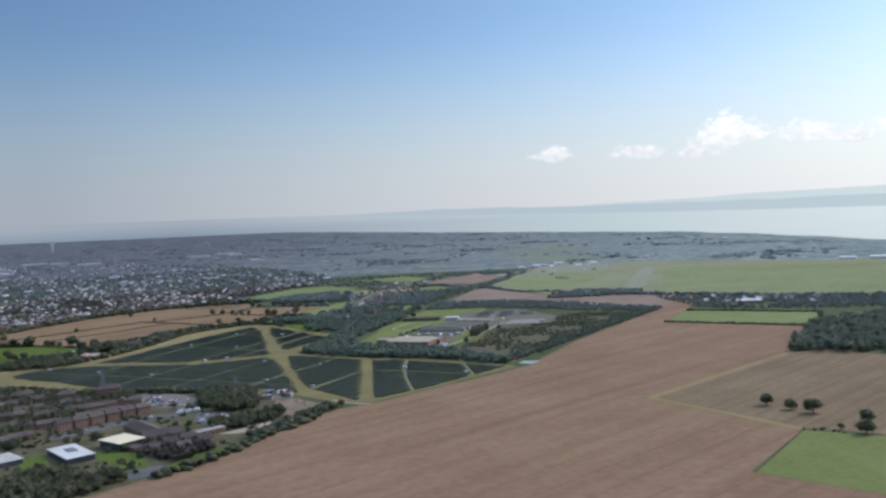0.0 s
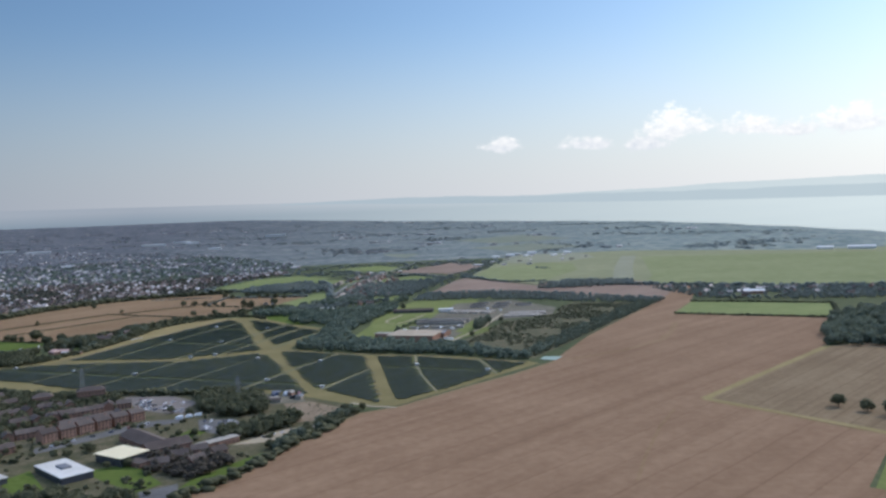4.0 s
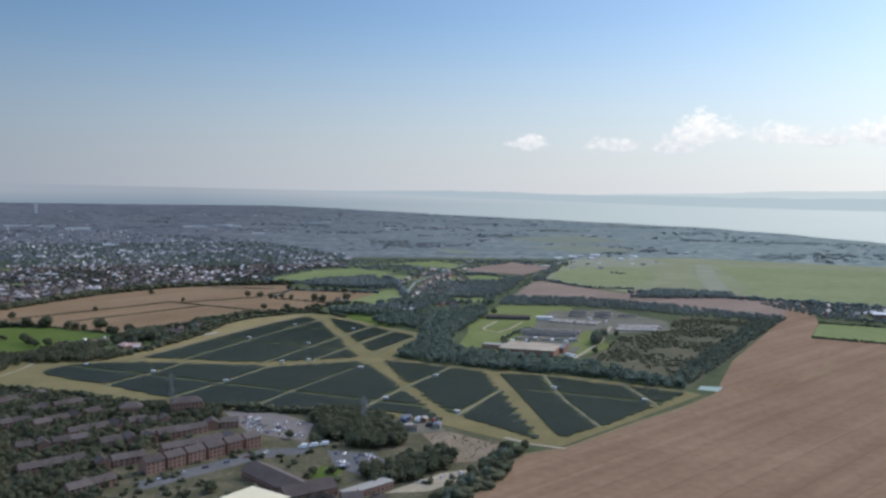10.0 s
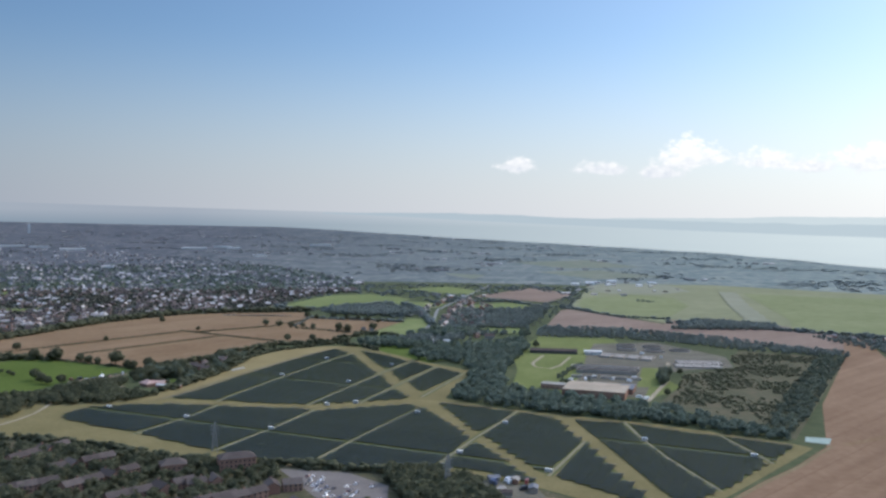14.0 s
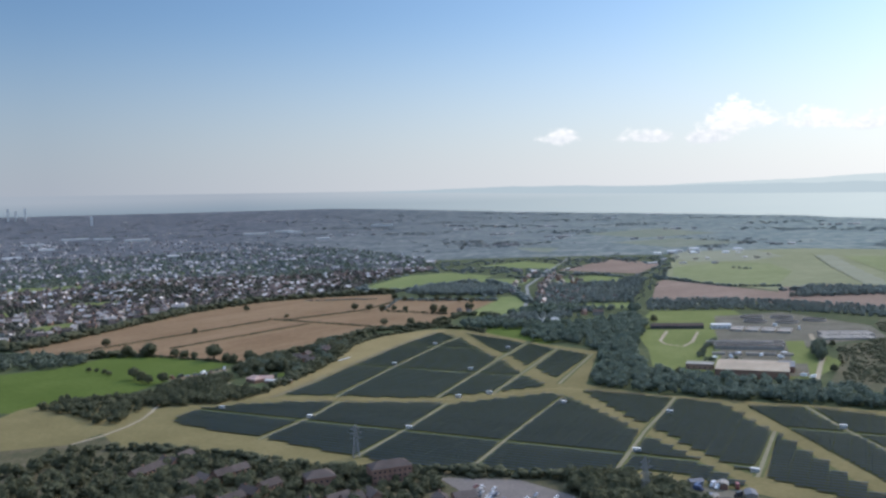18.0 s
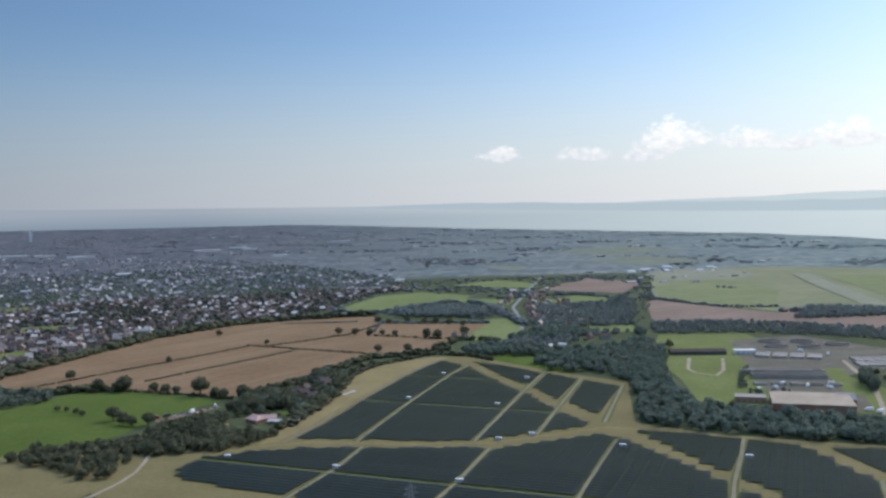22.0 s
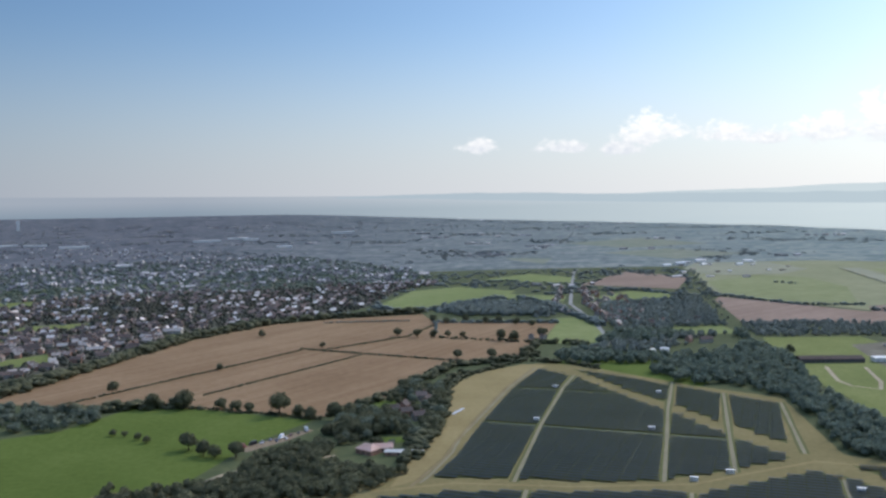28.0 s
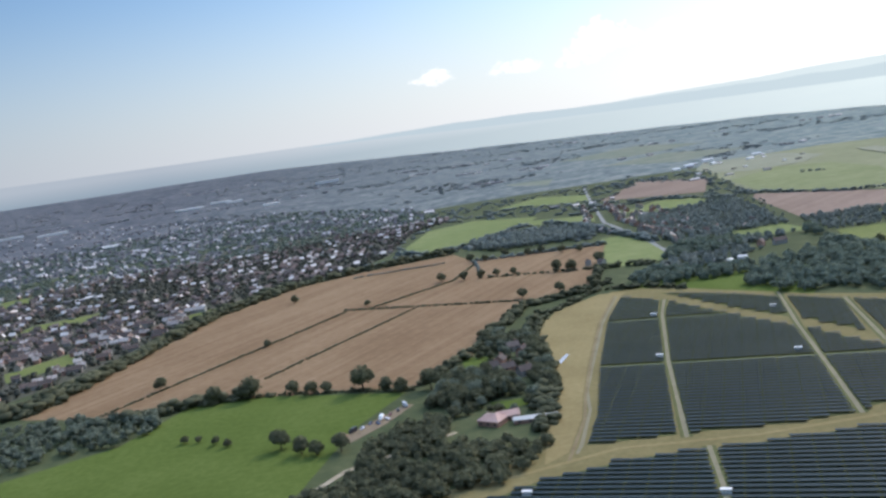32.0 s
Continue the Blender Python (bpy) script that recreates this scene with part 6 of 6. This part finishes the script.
F("estate_tarmac", [(-170, 490), (-149, 505), (-140, 478), (-161, 468)], M_tarmac, "small tarmac yard", 0.22)
F("estate_street", [(-300, 604), (-238, 684), (-205, 690), (-205, 676), (-232, 662), (-290, 590)], M_tarmac, "residential street", 0.2)
block("sports_hall", -211, 565, 30, 23, 6.2, -32, M_hall, M_cream, "dark-walled sports hall with a cream flat roof", "hall", "flat", storeys=1, every=6, eave=1.2)
block("sports_annex", -196, 552, 22, 9, 3.4, -32, M_brick, M_tile_dark, "low brick annex of the sports hall", "building", "flat", storeys=1, every=4)
t = block("white_block", -240, 534, 48, 22, 4.6, -43, M_hall, M_offwhite, "two-storey school block with a white flat roof", "school", "flat", storeys=2, every=3.2)
part("roof_lantern", cube_bm(-2, 1, 5.6, 12, 7, 1.2, bevel=0.1), M_slate, t, "dark rooflight")
low_ = block("white_block_low", -290, 520, 30, 20, 4.0, -38, M_hall, M_offwhite, "low school block with a white flat roof", "school", "flat", storeys=1, every=3.2)
for k in range(7):
    part("roof_rib", cube_bm(-13.5 + 4.5 * k, 0, 4.7, 0.7, 19, 0.3), M_concrete, low_, "grey ridge on the flat roof")
block("school_wing", -208, 606, 58, 20, 5, -45, M_brick, M_tile_dark, "brick school wing with a brown tiled roof", "school", "gable", 4.2, 1, 3.4)
block("school_wing", -186, 588, 34, 18, 5, 40, M_brick, M_tile_dark, "brick school wing with a brown tiled roof", "school", "gable", 4.0, 1, 3.4)
block("grey_flat_block", -150, 596, 36, 9, 4.4, 50, M_brick, M_concrete, "long low building with a grey flat roof", "building", "flat", storeys=1, every=3.4)
for k in range(6):
    s = k / 5
    x, y = -292 + s * 48, 622 + s * 62
    block("terrace_house", x - 6, y + 5, 13, 11, 8.2, 52, M_brick, M_tile_dark, "three-storey red brick terrace house with a brown roof", "house", "gable", 3.0, 3, 3.0, True, "brick terrace")
block("apartment_block", -332, 786, 26, 14, 10, 26, M_brick, M_tile_dark, "red brick apartment block beside the solar farm", "apartments", "hip", 3.5, 3, 3.2)
block("apartment_block", -374, 772, 18, 13, 8, 26, M_brick, M_tile_dark, "small red brick apartment block", "apartments", "hip", 3.5, 2, 3.2)
rnge = np.random.default_rng(8)
for r, (x0, y0, x1, y1, n) in enumerate([(-356, 676, -312, 716, 4), (-332, 690, -296, 728, 4), (-306, 664, -262, 706, 4), (-392, 700, -350, 745, 4), (-410, 660, -372, 690, 4), (-338, 628, -312, 650, 3), (-380, 610, -350, 640, 3), (-430, 720, -400, 770, 4), (-460, 760, -430, 800, 4), (-480, 700, -440, 735, 4), (-330, 575, -312, 600, 2), (-500, 780, -480, 830, 4), (-352, 735, -330, 750, 2), (-300, 735, -275, 745, 2)]):
    for k in range(n):
        s = (k + 0.5) / n
        tn = math.degrees(math.atan2(y1 - y0, x1 - x0)) + (90 if (r + k) % 4 == 1 else 0)
        block("terrace_house", x0 + (x1 - x0) * s, y0 + (y1 - y0) * s, math.hypot(x1 - x0, y1 - y0) / n - 0.4, 9, 5.2, tn, M_brick, M_tile_dark, "brick terrace house with a brown roof", "house", "gable", 2.8, 2, 3.2, k % 2 == 0, "estate houses")
for k, (x, y) in enumerate([(-166, 560), (-150, 546), (-174, 542), (-140, 566), (-156, 574)]):
    block("terrace_house", x, y, 12, 9, 5.4, 20 + 35 * (k % 2), M_brick, M_tile_dark, "brick house among dark trees", "house", "gable", 3.0, 2, 3.2, True, "estate houses")
for k in range(3):
    park(-210 + 7 * k, 688 + 4 * k, 30, 0, True)
for k in range(36):
    u, v = rnge.uniform(0.05, 0.95), rnge.choice([0.12, 0.32, 0.52, 0.72, 0.9])
    a = np.array((-298, 786)) * (1 - u) + np.array((-220, 754)) * u
    b = np.array((-262, 729)) * (1 - u) + np.array((-214, 710)) * u
    p = a * (1 - v) + b * v
    park(p[0], p[1], 62 + rnge.normal(0, 3), int(rnge.choice(5, p=[0.34, 0.3, 0.14, 0.12, 0.1])))
for k in range(24):
    u, v = rnge.uniform(0, 1), rnge.choice([0.15, 0.4, 0.7, 0.9])
    p = (np.array((-190, 682)) * (1 - u) + np.array((-160, 677)) * u) * (1 - v) + (np.array((-176, 645)) * (1 - u) + np.array((-140, 647)) * u) * v
    park(p[0], p[1], 75 + rnge.normal(0, 6), int(rnge.choice(5, p=[0.34, 0.3, 0.14, 0.12, 0.1])))
for k in range(6):
    s = k / 5
    park(-286 + 52 * s, 612 + 62 * s, 50, k % 5)
for k in range(16):
    x, y = rnge.uniform(-170, -115), rnge.uniform(738, 776)
    if k % 2:
        block("yard_shed", x, y, rnge.uniform(6, 12), rnge.uniform(4, 7), 3, rnge.uniform(0, 90), (M_concrete, M_brick)[k % 3 == 0], (M_concrete, M_slate, M_tile_dark)[k % 3], "small yard shed with a pale roof", "shed", "gable", 1.0, 1, 9, False, "yard sheds", 0.2, False)
    else:
        park(x, y, rnge.uniform(0, 180), int(rnge.integers(0, 5)), True)
for k in range(6):
    park(-118 + 6 * k, 618 + 5 * k, 40 + 17 * k, (0, 0, 1, 2)[k % 4])
for nm, poly, gap, lo, hi in [
    ("car_park_wood", [(-222, 785), (-183, 788), (-155, 757), (-136, 700), (-160, 684), (-198, 715), (-212, 745)], 7, 7, 12),
    ("lane_wood", [(-161, 640), (-125, 668), (-106, 697), (-100, 652), (-121, 622), (-148, 606)], 7, 6, 10),
    ("gate_wood", [(-68, 695), (-46, 702), (-52, 684), (-80, 620), (-100, 575), (-108, 580), (-88, 630), (-76, 665)], 7, 5, 9),
    ("school_copse", [(-181, 530), (-186, 570), (-140, 580), (-121, 546), (-143, 511)], 7, 5, 9),
    ("south_copse", [(-262, 446), (-249, 484), (-230, 489), (-188, 466), (-179, 488), (-160, 470), (-175, 428), (-230, 380), (-300, 400)], 8, 6, 11),
    ("estate_trees", [(-500, 700), (-480, 835), (-390, 800), (-300, 790), (-300, 740), (-330, 640), (-300, 560), (-420, 520)], 8, 4, 8.5),
    ("estate_trees_west", [(-580, 850), (-490, 815), (-440, 815), (-440, 700), (-500, 500), (-640, 700)], 11, 5, 10)]:
    if nm in SINGLE:
        grove(scatter(poly, gap, RNG), lo, hi, "leafy dark green tree among the estate buildings", RNG.integers(999), "trees of the " + nm.replace("_", " "))
    else:
        wood(nm, scatter(poly, gap, RNG), lo, hi, M_copper if nm == "school_copse" else M_leaf_b, "purple-brown trees beside the school" if nm == "school_copse" else "leafy green trees round the estate", RNG.integers(999))
wood("plot_saplings", scatter([(-126, 732), (-105, 738), (-67, 704), (-72, 672), (-100, 664), (-114, 701)], 6, RNG), 0.5, 1.2, M_scrub, "rows of young shrubs on a bare plot", 23, protos=BUSH, category="bushes")
eb = scatter([(-300, 480), (-215, 500), (-150, 480), (-110, 560), (-95, 640), (-140, 700), (-215, 700), (-262, 725), (-300, 785), (-440, 815), (-520, 820), (-560, 700), (-420, 540)], 10, RNG)
eb = eb[np.sin(eb[:, 0] / 17.0) + np.sin(eb[:, 1] / 13.0 + eb[:, 0] / 41.0) + RNG.normal(0, 0.6, len(eb)) > 0.35]
for x, y, r in [(-211, 565, 24), (-240, 534, 30), (-290, 520, 22), (-176, 660, 24), (-205, 694, 10), (-252, 760, 20)]:
    eb = eb[np.hypot(eb[:, 0] - x, eb[:, 1] - y) > r]
wood("estate_shrubs", eb, 1.5, 4, M_leaf_b, "dark shrubs and hedges in the estate's gardens", 19, protos=BUSH, wide=(1.0, 1.8), category="bushes")
for k, (x, y, h) in enumerate([(-236, 650, 7), (-205, 700, 8), (-190, 628, 6), (-178, 632, 6), (-200, 548, 7), (-214, 545, 6), (-172, 500, 6), (-246, 590, 8), (-256, 575, 7), (-262, 690, 7), (-205, 735, 8), (-226, 712, 7)]):
    tree(x, y, h, k, "garden tree beside estate buildings", 1.1)
for k, (x, y, h) in enumerate([(345, 649, 11), (360, 631, 10), (374, 615, 13), (404, 579, 11), (390, 544, 12), (377, 560, 5)]):
    tree(x, y, h, k, "dark spreading oak in the mown field", 1.25, "oaks in the mown field")
for x, y, w, tn in [(-227, 1494, 13, 10), (-205, 1486, 10, -20), (-222, 1478, 9, 60), (-209, 1612, 13, 15)]:
    block("shed", x, y, w, 6, 3.0, tn, M_white, M_white, "white shed in a clearing among trees", "shed", "gable", 1.2, 1, 9, False, "sheds in the clearing", 0, False)
